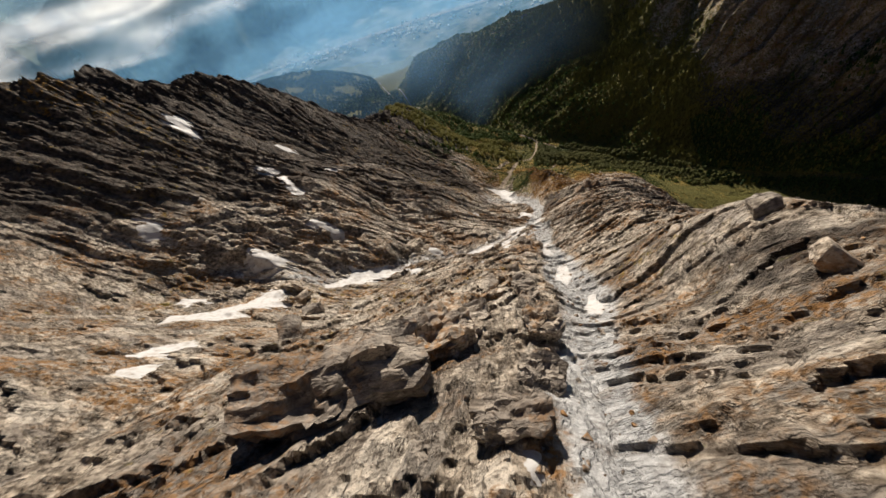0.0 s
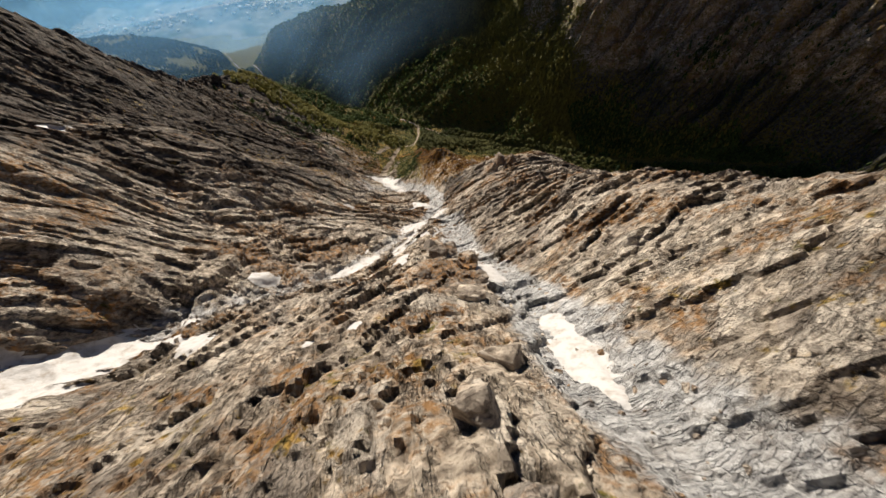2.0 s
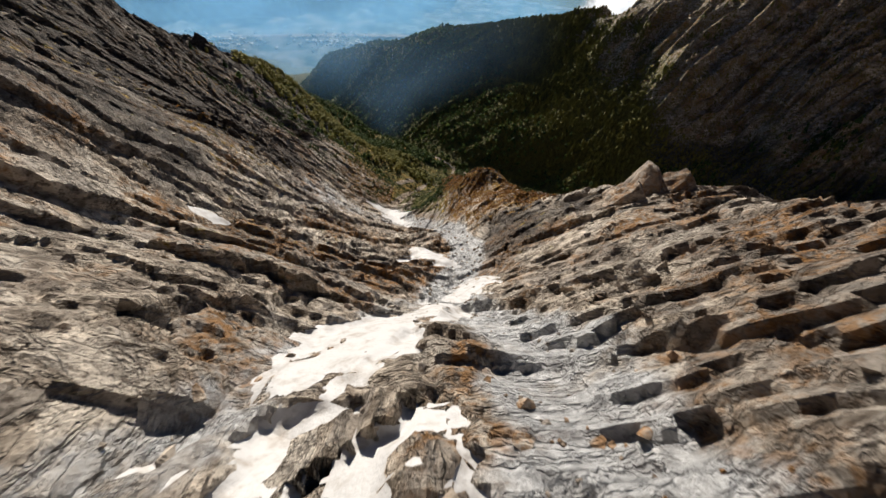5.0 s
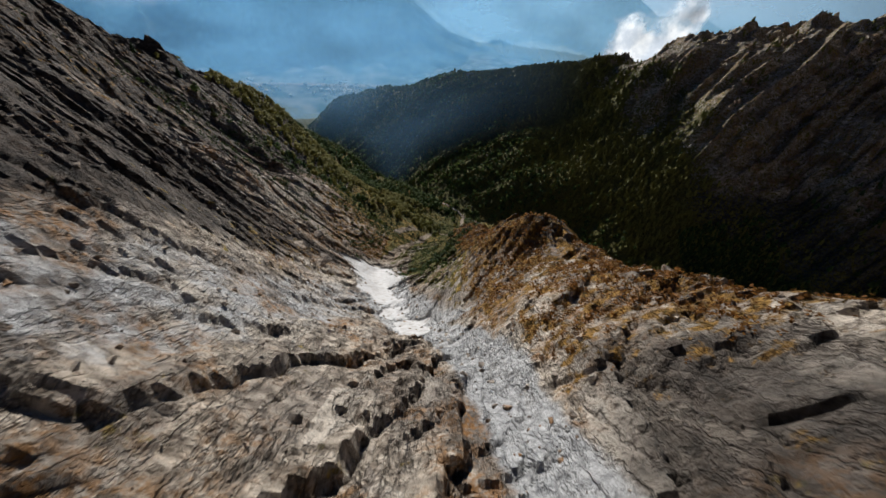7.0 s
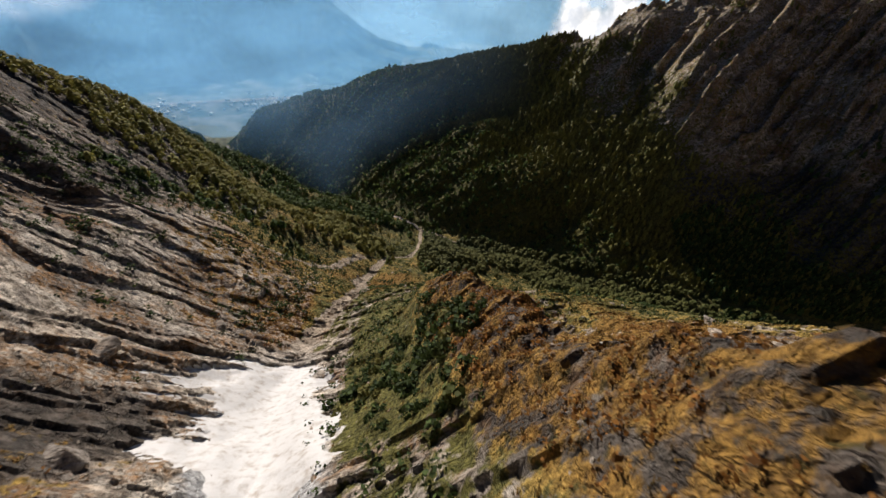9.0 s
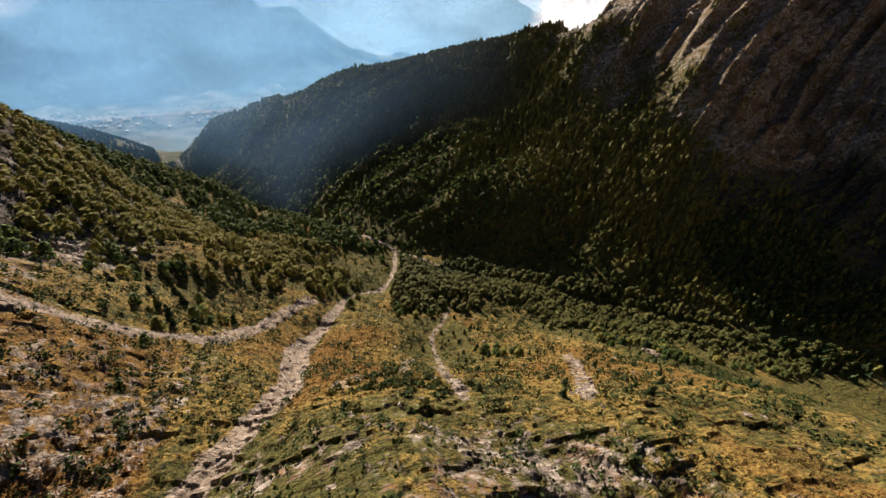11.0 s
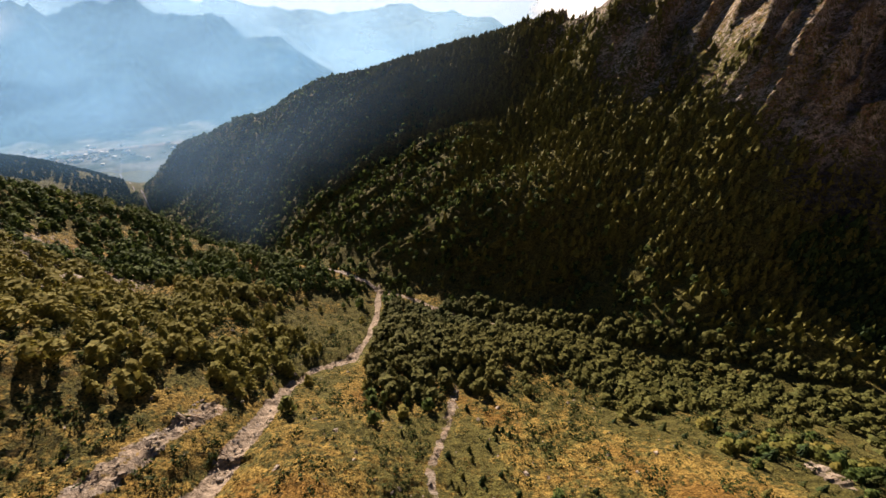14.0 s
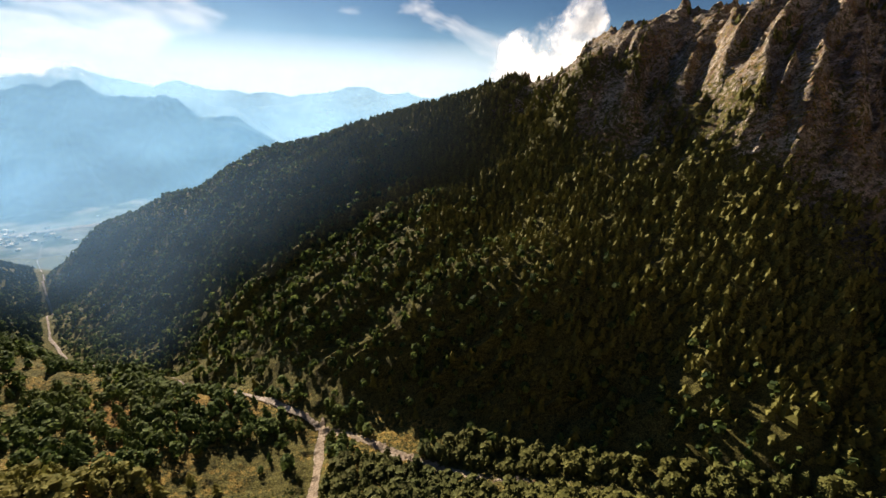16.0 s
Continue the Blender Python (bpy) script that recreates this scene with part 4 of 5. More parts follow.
def merge(name, parts, places, material, soft=False):
    """Many turned and scaled copies of small meshes as one mesh. parts: (verts, tris); places: rows of x, y, z, size, height, turn."""
    vs, fs, base = [], [], 0
    for k, (v, f) in enumerate(parts):
        pl = places[k :: len(parts)]
        if not len(pl):
            continue
        c, s = np.cos(pl[:, 5])[:, None], np.sin(pl[:, 5])[:, None]
        px = (v[None, :, 0] * c - v[None, :, 1] * s) * pl[:, 3:4] + pl[:, 0:1]
        py = (v[None, :, 0] * s + v[None, :, 1] * c) * pl[:, 3:4] + pl[:, 1:2]
        pz = v[None, :, 2] * pl[:, 4:5] + pl[:, 2:3]
        vs.append(np.stack([px, py, pz], -1).reshape(-1, 3))
        fs.append((f[None] + (np.arange(len(pl)) * len(v))[:, None, None]).reshape(-1, 3) + base)
        base += len(pl) * len(v)
    return link_mesh(name, np.concatenate(vs), np.concatenate(fs), material, soft)


def small_stone(seed):
    rng = random.Random(seed)
    bm = bmesh.new()
    for _ in range(9):
        v = Vector((rng.gauss(0, 1), rng.gauss(0, 1), rng.gauss(0, 0.7))).normalized()
        bm.verts.new(v * rng.uniform(0.8, 1.1))
    bmesh.ops.convex_hull(bm, input=bm.verts)
    bmesh.ops.delete(bm, geom=[v for v in bm.verts if not v.link_faces], context="VERTS")
    bmesh.ops.triangulate(bm, faces=bm.faces[:])
    bm.verts.index_update()
    v, f = np.array([v.co[:] for v in bm.verts]), np.array([[w.index for w in g.verts] for g in bm.faces])
    bm.free()
    return v, f


STONES = [small_stone(s) for s in range(6)]


def scree_weight(x, y):
    pale, veg, dry, opp, rocky, dark = zones(x, y)
    return np.clip(0.08 + 0.45 * pale + 0.2 * (1 - veg), 0, 1) * (1 - opp)


sx, sy, rng = scatter(15000, (-45, -150), (45, 130), scree_weight, 11)
size = 0.12 + 0.42 * rng.uniform(0, 1, len(sx)) ** 4
stones = merge("loose_stones", STONES, np.stack([sx, sy, ground_at(sx, sy) + 0.1 * size, size, size * 0.8, rng.uniform(0, 6.3, len(sx))], 1), STONE)
tagged(stones, "loose angular stones strewn over rock and gully", "stones", kind="stuff")
sx, sy, rng = scatter(9000, (-35, 150), (90, 300), lambda x, y: np.clip(zones(x, y)[0] * 1.2 + 0.03, 0, 1), 12)
size = 0.2 + 0.7 * rng.uniform(0, 1, len(sx)) ** 3
stones = merge("stream_stones", STONES, np.stack([sx, sy, ground_at(sx, sy) + 0.1 * size, size, size * 0.75, rng.uniform(0, 6.3, len(sx))], 1), GRAVEL)
tagged(stones, "bleached cobbles along the stream bed and footpaths", "stones", kind="stuff")


# ---- trees and shrubs ----
def conifer_parts(seed, whorls=11, arms=7):
    """Crown of drooping, ragged branch fans; trunk with short limbs. One unit high."""
    rng = random.Random(seed)
    cv, cf, tv, tf = [], [], [], []
    for k in range(6):
        a = k * math.tau / 6
        tv.append((0.028 * math.cos(a), 0.028 * math.sin(a), -0.06))
        tv.append((0.006 * math.cos(a), 0.006 * math.sin(a), 0.95))
    for k in range(6):
        a, b = 2 * k, 2 * ((k + 1) % 6)
        tf += [(a, b, b + 1), (a, b + 1, a + 1)]
    for w in range(whorls):
        h = 0.10 + 0.88 * (w / (whorls - 1)) ** 0.92
        reach = (0.34 * (1 - h) ** 0.62 + 0.03) * rng.uniform(0.85, 1.12)
        for k in range(arms):
            if w < whorls - 2 and rng.random() < 0.10:
                continue
            a = (k + 0.5 * (w % 2) + rng.uniform(-0.3, 0.3)) * math.tau / arms
            r = reach * rng.uniform(0.7, 1.15)
            half = 0.55 * math.tau / arms * rng.uniform(0.8, 1.2)
            drop, rise = r * rng.uniform(0.25, 0.6), 0.05
            i = len(cv)
            mid = 0.6 * r
            cv += [(0.0, 0.0, h + rise), (mid * math.cos(a - half), mid * math.sin(a - half), h - 0.5 * drop), (r * math.cos(a), r * math.sin(a), h - drop),
                   (mid * math.cos(a + half), mid * math.sin(a + half), h - 0.5 * drop), (0.5 * r * math.cos(a), 0.5 * r * math.sin(a), h + 0.01 + rise * 0.4)]
            cf += [(i, i + 1, i + 4), (i + 1, i + 2, i + 4), (i + 4, i + 2, i + 3), (i, i + 4, i + 3)]
            if w < whorls * 0.6 and k % 2 == 0:
                j = len(tv)
                e = 0.6 * r
                tv += [(0, 0, h + 0.012), (0, 0, h - 0.012), (e * math.cos(a), e * math.sin(a), h - 0.3 * drop)]
                tf.append((j, j + 1, j + 2))
    return np.array(cv), np.array(cf), np.array(tv), np.array(tf)


def shrub_parts(seed, leaves=70):
    """A low bush: ragged leaf clumps over a few stems. One unit high."""
    rng = random.Random(seed)
    cv, cf, tv, tf = [], [], [], []
    for _ in range(leaves):
        d = Vector((rng.gauss(0, 1), rng.gauss(0, 1), abs(rng.gauss(0, 0.8)))).normalized() * rng.uniform(0.45, 1.0)
        c = Vector((d.x * 0.55, d.y * 0.55, 0.12 + d.z * 0.8))
        n = (d + Vector((rng.gauss(0, 0.5), rng.gauss(0, 0.5), rng.gauss(0, 0.4)))).normalized()
        u = n.orthogonal().normalized()
        w = n.cross(u)
        s = rng.uniform(0.10, 0.2)
        t = rng.uniform(0, 6.3)
        i = len(cv)
        for k in range(4):
            q = c + (u * math.cos(t + k * 1.571) + w * math.sin(t + k * 1.571)) * s * rng.uniform(0.6, 1.3) + n * rng.uniform(-0.03, 0.03)
            cv.append(q[:])
        cf += [(i, i + 1, i + 2), (i, i + 2, i + 3)]
    for k in range(5):
        a = k * math.tau / 5 + rng.uniform(-0.3, 0.3)
        j = len(tv)
        tv += [(0.02, 0, -0.1), (-0.02, 0, -0.1), (0, 0.02, -0.1), (0.35 * math.cos(a), 0.35 * math.sin(a), 0.6)]
        tf += [(j, j + 1, j + 3), (j + 1, j + 2, j + 3), (j + 2, j, j + 3)]
    return np.array(cv), np.array(cf), np.array(tv), np.array(tf)


def leafy_parts(seed, leaves=80, leaf=0.11, broad=0.36):
    """A rounded mountain tree: leaf clumps on an uneven egg-shaped crown over a forked trunk. One unit high."""
    rng = random.Random(seed)
    cv, cf, tv, tf = [], [], [], []
    lumps = [(rng.uniform(0, 6.3), rng.uniform(0.25, 0.85), rng.uniform(0.75, 1.2)) for _ in range(6)]
    for n in range(leaves):
        h = 0.14 + 0.86 * (n + rng.random()) / leaves
        a = rng.uniform(0, math.tau)
        lump = max(g * math.exp(-((h - q) * 3) ** 2 - (math.sin((a - b) / 2) * 1.6) ** 2) for b, q, g in lumps)
        r = broad * (0.35 + 0.75 * lump) * math.sin(math.pi * min(1, 0.1 + 0.9 * h) ** 0.85) ** 0.7 * rng.uniform(0.65, 1.05)
        c = Vector((r * math.cos(a), r * math.sin(a), h))
        out = (Vector((c.x, c.y, 0.5 * (h - 0.35))) + Vector((rng.gauss(0, 0.12), rng.gauss(0, 0.12), 0.12 + rng.gauss(0, 0.1)))).normalized()
        u = out.orthogonal().normalized()
        w = out.cross(u)
        s, t, i = leaf * rng.uniform(0.7, 1.35), rng.uniform(0, 6.3), len(cv)
        for k in range(4):
            cv.append((c + (u * math.cos(t + k * 1.571) + w * math.sin(t + k * 1.571)) * s * rng.uniform(0.6, 1.3) - out * rng.uniform(0, 0.3) * s)[:])
        cf += [(i, i + 1, i + 2), (i, i + 2, i + 3)]
    for k in range(5):
        a = k * math.tau / 5
        tv += [(0.03 * math.cos(a), 0.03 * math.sin(a), -0.06), (0.008 * math.cos(a), 0.008 * math.sin(a), 0.8)]
    for k in range(5):
        a, b = 2 * k, 2 * ((k + 1) % 5)
        tf += [(a, b, b + 1), (a, b + 1, a + 1)]
    for k in range(6):
        a, h = k * 2.4 + rng.uniform(-0.3, 0.3), rng.uniform(0.2, 0.5)
        j, e = len(tv), 0.22
        tv += [(0.012, 0, h), (-0.012, 0, h), (0, 0, h - 0.03), (e * math.cos(a), e * math.sin(a), h + 0.18)]
        tf += [(j, j + 1, j + 3), (j + 1, j + 2, j + 3), (j + 2, j, j + 3)]
    return np.array(cv), np.array(cf), np.array(tv), np.array(tf)


def plant(name, parts, leaf, label, category, group):
    """An Empty at the foot with its crown and trunk."""
    root = new(name)
    crown = link_mesh("crown", parts[0], parts[1], leaf)
    trunk = link_mesh("trunk", parts[2], parts[3], BARK)
    for p in (crown, trunk):
        p.parent = root
    return tagged(root, label, category, group)


TREE_LABEL = "dark green mountain conifer standing on the grassy slope"
BUSH_LABEL = "rounded dark green alder bush growing among dry grass"
TREES = [plant("conifer_tree", conifer_parts(s, 10 + s % 3, 7), CONIFER, TREE_LABEL, "tree", "conifers along the valley") for s in range(2)]
LEAFY_LABEL = "rounded yellow-green mountain tree at the edge of the wood"
TREES = TREES[:2] + [plant("leafy_tree", leafy_parts(30 + s, 95), VALLEY_LEAF, LEAFY_LABEL, "tree", "leafy trees along the valley") for s in range(4)]
BUSHES = [plant("alder_bush", shrub_parts(60 + s), SHRUB, BUSH_LABEL, "bush", "bushes on the slope") for s in range(4)]


def clear_of_tracks(x, y, gap):
    d = np.minimum.reduce([dist_line(x, y, t) for t in (MAIN_TRACK, LEFT_STREAM, PATH_MID, PATH_RIGHT, RIVER)])
    return d > gap


def wood_weight(x, y):
    """How densely the near valley is wooded."""
    wob = fbm(x / 26, y / 26, 101, 4)
    left = smooth(232, 272, y + 0.25 * (x + 30) + 34 * wob) * smooth(30, 5, x + 0.35 * (330 - y)) * 0.8 * smooth(-0.4, 0.0, fbm(x / 11, y / 11, 103, 3))
    left = np.maximum(left, 0.28 * smooth(170, 240, y) * smooth(-0.2, 0.25, wob) * (x < -26))
    mid = smooth(248, 282, y - 0.22 * (x - 60) + 16 * wob) * smooth(16, 28, x - 0.12 * (y - 280))
    mid = np.maximum(mid, smooth(0.28, 0.45, wob) * 0.5 * (x > 30) * (y > 205))
    mid = np.maximum(mid, 0.22 * smooth(48, 85, x) * smooth(200, 240, y) * smooth(-0.1, 0.3, wob))
    mid = np.maximum(mid, 0.8 * smooth(66, 96, x + 14 * wob) * smooth(238, 262, y + 0.25 * np.maximum(x - 90, 0) + 14 * wob))
    w = np.maximum(left * (x < 22), mid * (x >= 18))
    meadow = smooth(24, 12, np.hypot((x - 6) / 1.0, (y - 322) / 1.8))
    return np.clip(0.86 * w * (1 - 0.93 * meadow), 0, 1) * clear_of_tracks(x, y, 3.0) * (zones(x, y)[3] < 0.4)


def set_plant(kinds, x, y, size, rng, first):
    z = ground_at(np.array([x]), np.array([y]))[0] - 0.15
    m = pose(x, y, float(z), rng.uniform(-4, 4), rng.uniform(-4, 4), rng.uniform(0, 360)) @ Matrix.Diagonal((size * rng.uniform(0.9, 1.2), size * rng.uniform(0.9, 1.2), size, 1))
    k = rng.randrange(len(kinds))
    if first[k]:
        first[k] = False
        kinds[k].matrix_world = m
        return
    made = copy_thing(kinds[k], pose(0, 0, 0))
    made.matrix_basis = m


prng = random.Random(8)
# single conifers: the edge of the woods and the young trees out on the fan
tx, ty, rng = scatter(22000, (-160, 150), (250, 335), wood_weight, 21)
order = np.argsort(ty + 0.3 * np.abs(tx - 15))
first = [True] * len(TREES)
for k in order[:215]:
    set_plant(TREES, float(tx[k]), float(ty[k]), prng.uniform(2.4, 5.0), prng, first)
fx, fy, frng = scatter(420, (24, 162), (118, 246), lambda x, y: clear_of_tracks(x, y, 1.8) * (0.12 + 0.5 * smooth(-0.1, 0.3, fbm(x / 12, y / 12, 107, 3))), 23)
for x, y in zip(fx, fy):
    set_plant(TREES[:2], float(x), float(y), prng.uniform(1.3, 3.0), prng, [False, False])
rest = order[215:]
h = rng.uniform(2.6, 5.8, len(rest))
LOW = [conifer_parts(90 + s, 7, 5)[:2] for s in range(3)] + [leafy_parts(95 + s, 44, 0.13, 0.34)[:2] for s in range(3)]
rows = np.stack([tx[rest], ty[rest], ground_at(tx[rest], ty[rest]) - 0.3, h * 1.25, h, rng.uniform(0, 6.3, len(rest))], 1)
# same tree meshes twice: sun-brightened leaves here, dark ones on the fan
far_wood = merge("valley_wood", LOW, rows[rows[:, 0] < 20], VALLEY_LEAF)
tagged(far_wood, "green wood, leaves brightened for sun, with clearings of golden grass", "wood", kind="stuff")
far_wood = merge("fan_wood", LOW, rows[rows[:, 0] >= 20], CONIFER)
tagged(far_wood, "dense dark green conifer wood on the valley floor", "wood", kind="stuff")
tx, ty, rng = scatter(8000, (-160, 300), (45, 470), lambda x, y: wood_weight(x, y) * (y > 335), 22)
h = rng.uniform(2.8, 6.4, len(tx))
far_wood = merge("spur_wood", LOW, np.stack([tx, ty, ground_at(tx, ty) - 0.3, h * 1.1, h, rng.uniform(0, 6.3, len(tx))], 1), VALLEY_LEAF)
tagged(far_wood, "conifer wood covering the rounded spur beside the river", "wood", kind="stuff")


def bush_weight(x, y):
    wob = fbm(x / 15, y / 15, 111, 4)
    w = smooth(105, 185, y) * smooth(-0.3, 0.2, wob) * np.where(x < 0, 1.0, 0.75) + 0.18 * smooth(150, 180, y)
    w = np.maximum(w, 0.85 * smooth(12, 6, np.hypot((x - 2) / 0.9, (y - 112) / 2.6)))
    w = np.maximum(w, 0.7 * smooth(16, 6, np.hypot(x + 1, (y - 122) / 2.4)))
    w = np.maximum(w, 0.8 * smooth(9, 3, np.hypot(x - 10, y - 140)))
    return w * clear_of_tracks(x, y, 2.2) * (zones(x, y)[3] < 0.4) * (y < 330)


tx, ty, rng = scatter(26000, (-110, 85), (150, 330), bush_weight, 31)
d = np.minimum(np.abs(tx - 12) + 0.9 * np.abs(ty - 175), 1.2 * np.abs(tx - 3) + 1.0 * np.abs(ty - 112))
order = np.argsort(d)
first = [True] * len(BUSHES)
for k in order[:230]:
    set_plant(BUSHES, float(tx[k]), float(ty[k]), prng.uniform(0.8, 2.4), prng, first)
rest = order[230:]
h = rng.uniform(0.45, 1.9, len(rest))
BUSH_LOW = [shrub_parts(120 + s, 15)[:2] for s in range(5)]
scrub = merge("alder_scrub", BUSH_LOW, np.stack([tx[rest], ty[rest], ground_at(tx[rest], ty[rest]) - 0.1, h * 1.2, h, rng.uniform(0, 6.3, len(rest))], 1), SHRUB)
tagged(scrub, "low green scrub scattered over the slopes", "scrub", kind="stuff")


def face_weight(x, y):
    pale, veg, dry, opp, rocky, dark = zones(x, y)
    wob = fbm(x / 40, y / 40, 131, 4)
    return opp * np.clip(1.0 - 0.98 * smooth(0.25, 0.85, rocky + 0.5 * wob), 0.02, 1) * clear_of_tracks(x, y, 4)


def small_tree(seed):
    """A far tree: three ragged skirts of boughs. One unit high."""
    rng = random.Random(seed)
    v, f = [], []
    for top, low, wide, n in ((1.0, 0.55, 0.20, 3), (0.72, 0.25, 0.32, 4), (0.45, 0.0, 0.36, 4)):
        turn = rng.uniform(0, 6.3)
        for k in range(n):
            a, b, r = turn + k * math.tau / n, turn + (k + 1.1) * math.tau / n, wide * rng.uniform(0.7, 1.25)
            i = len(v)
            v += [(rng.uniform(-0.04, 0.04), rng.uniform(-0.04, 0.04), top), (r * math.cos(a), r * math.sin(a), low + rng.uniform(-0.06, 0.1)), (r * math.cos(b), r * math.sin(b), low + rng.uniform(-0.06, 0.1))]
            f.append((i, i + 1, i + 2))
    return np.array(v), np.array(f)


def round_crown(seed, clumps=11):
    """A far broadleaf tree: tilted sprays of leaves over a lumpy dome. One unit high."""
    rng = random.Random(seed)
    v, f = [], []
    for k in range(clumps):
        up, turn = rng.uniform(-0.25, 1.0), k * 2.4 + rng.uniform(-0.5, 0.5)
        flat = math.sqrt(max(0.0, 1 - up * up))
        n = Vector((flat * math.cos(turn), flat * math.sin(turn), up + 0.25)).normalized()
        c = Vector((0.30 * n.x, 0.30 * n.y, 0.58 + 0.36 * n.z)) * rng.uniform(0.9, 1.08)
        side = n.orthogonal().normalized()
        side.rotate(Matrix.Rotation(rng.uniform(0, 6.3), 3, n))
        over, r, i = n.cross(side), rng.uniform(0.16, 0.27), len(v)
        for p in (side, over, -side, -over):
            v.append(tuple(c + p * r * rng.uniform(0.7, 1.2) - n * 0.05))
        f += [(i, i + 1, i + 2), (i, i + 2, i + 3)]
    return np.array(v), np.array(f)


FACE = [small_tree(150 + s) for s in range(7)]
ROUND = [round_crown(170 + s) for s in range(6)]
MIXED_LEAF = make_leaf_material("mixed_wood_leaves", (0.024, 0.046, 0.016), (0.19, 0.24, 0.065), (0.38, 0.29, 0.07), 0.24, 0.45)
# conifers take the shaded side; their darker leaves also paint its shade
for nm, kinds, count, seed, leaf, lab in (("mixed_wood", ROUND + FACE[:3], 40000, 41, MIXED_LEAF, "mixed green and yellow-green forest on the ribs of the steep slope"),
                                          ("slope_forest", FACE, 105000, 47, CONIFER, "conifer forest, leaves kept dark for shade, covering the steep slope above the river")):
    def share(x, y):
        shaded_side = smooth(60, 170, x + 0.35 * (y - 400) + 50 * fbm(x / 50, y / 50, 135, 3))
        return face_weight(x, y) * (dist_line(x, y, OPPOSITE_CREST) < 330) * (0.08 + 0.92 * shaded_side if leaf is CONIFER else 1 - shaded_side)
    tx, ty, rng = scatter(count, (-420, 190), (420, 1000), share, seed)
    h = 2.6 + 3.6 * rng.uniform(0, 1, len(tx)) ** 1.4
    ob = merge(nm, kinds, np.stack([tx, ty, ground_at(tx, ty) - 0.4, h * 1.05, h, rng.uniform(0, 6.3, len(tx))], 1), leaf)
    tagged(ob, lab, "forest", kind="stuff")

tx, ty, rng = scatter(24000, (-800, 470), (-90, 1150), lambda x, y: (x < 150 - 0.55 * y) * clear_of_tracks(x, y, 7) * smooth(-0.5, 0.0, fbm(x / 60, y / 60, 133, 3)), 45)
h = rng.uniform(4.0, 8.5, len(tx))
hill_wood = merge("hill_forest", FACE, np.stack([tx, ty, ground_at(tx, ty) - 0.5, h * 1.3, h, rng.uniform(0, 6.3, len(tx))], 1), CONIFER)
tagged(hill_wood, "dark forest on the far hill beside the river mouth", "forest", kind="stuff")

tx, ty, rng = scatter(30000, (215, 40), (520, 300), lambda x, y: np.maximum(wood_weight(x, y), face_weight(x, y)), 43)
h = rng.uniform(2.6, 6.0, len(tx))
side_wood = merge("torrent_wood", FACE, np.stack([tx, ty, ground_at(tx, ty) - 0.3, h * 1.2, h, rng.uniform(0, 6.3, len(tx))], 1), CONIFER)
tagged(side_wood, "dark green conifer wood along the torrent", "wood", kind="stuff")

# rusty bracken and bilberry between the slabs
def bracken_weight(x, y):
    pale, veg, dry, opp, rocky, dark = zones(x, y)
    return smooth(0.55, 0.9, dry) * smooth(0.3, 0.55, veg) * smooth(-0.3, 0.2, fbm(x / 5, y / 5, 141, 3)) * (1 - opp)


BRACKEN = make_leaf_material("bracken", (0.085, 0.040, 0.011), (0.34, 0.158, 0.035), (0.40, 0.21, 0.045), 0.4, 0.45)
tx, ty, rng = scatter(48000, (-60, 34), (62, 165), bracken_weight, 61)
h = rng.uniform(0.25, 0.8, len(tx))
bracken = merge("bracken", [shrub_parts(170 + s, 9)[:2] for s in range(4)], np.stack([tx, ty, ground_at(tx, ty) - 0.05, h * 1.5, h, rng.uniform(0, 6.3, len(tx))], 1), BRACKEN)
tagged(bracken, "rusty orange bracken and bilberry clumps between grey slabs", "bracken", kind="stuff")

# dry grass tufts
blade = []
for s in range(4):
    r2 = random.Random(s + 7)
    v, f = [], []
    for _ in range(7):
        a, l = r2.uniform(0, 6.3), r2.uniform(0.5, 1.0)
        i = len(v)
        bx, by = r2.uniform(-0.25, 0.25), r2.uniform(-0.25, 0.25)
        v += [(bx - 0.10 * math.sin(a), by + 0.10 * math.cos(a), 0), (bx + 0.10 * math.sin(a), by - 0.10 * math.cos(a), 0), (bx + 0.5 * l * math.cos(a), by + 0.5 * l * math.sin(a), l)]
        f.append((i, i + 1, i + 2))
    blade.append((np.array(v), np.array(f)))
GRASS = make_leaf_material("dry_grass", (0.060, 0.042, 0.012), (0.26, 0.155, 0.045), (0.34, 0.17, 0.04), 0.5)


def grass_weight(x, y):
    pale, veg, dry, opp, rocky, dark = zones(x, y)
    return np.clip((veg - 0.3) * 1.4, 0, 1) * np.clip(0.2 + dry, 0, 1) * (1 - opp)


gx2, gy2, rng = scatter(30000, (-35, 38), (70, 235), grass_weight, 51)
h = rng.uniform(0.25, 0.6, len(gx2))
tufts = merge("grass_tufts", blade, np.stack([gx2, gy2, ground_at(gx2, gy2) - 0.05, h * 1.3, h, rng.uniform(0, 6.3, len(gx2))], 1), GRASS)
tagged(tufts, "dry golden and rusty grass tufts between the rocks", "grass", kind="stuff")


# ---- hut on the opposite ridge ----
def part(name, bm, material, parent, label=""):
    me = bpy.data.meshes.new(name)
    bm.to_mesh(me)
    bm.free()
    me.materials.append(material)
    ob = new(name, me)
    ob.parent = parent
    if label:
        ob["label"] = label
    return ob


def box(sx, sy, sz, at):
    bm = bmesh.new()
    bmesh.ops.create_cube(bm, size=1, matrix=Matrix.Translation(at) @ Matrix.Diagonal((sx, sy, sz, 1)))
    bmesh.ops.bevel(bm, geom=bm.edges[:], offset=0.04, segments=1, affect="EDGES")
    return bm


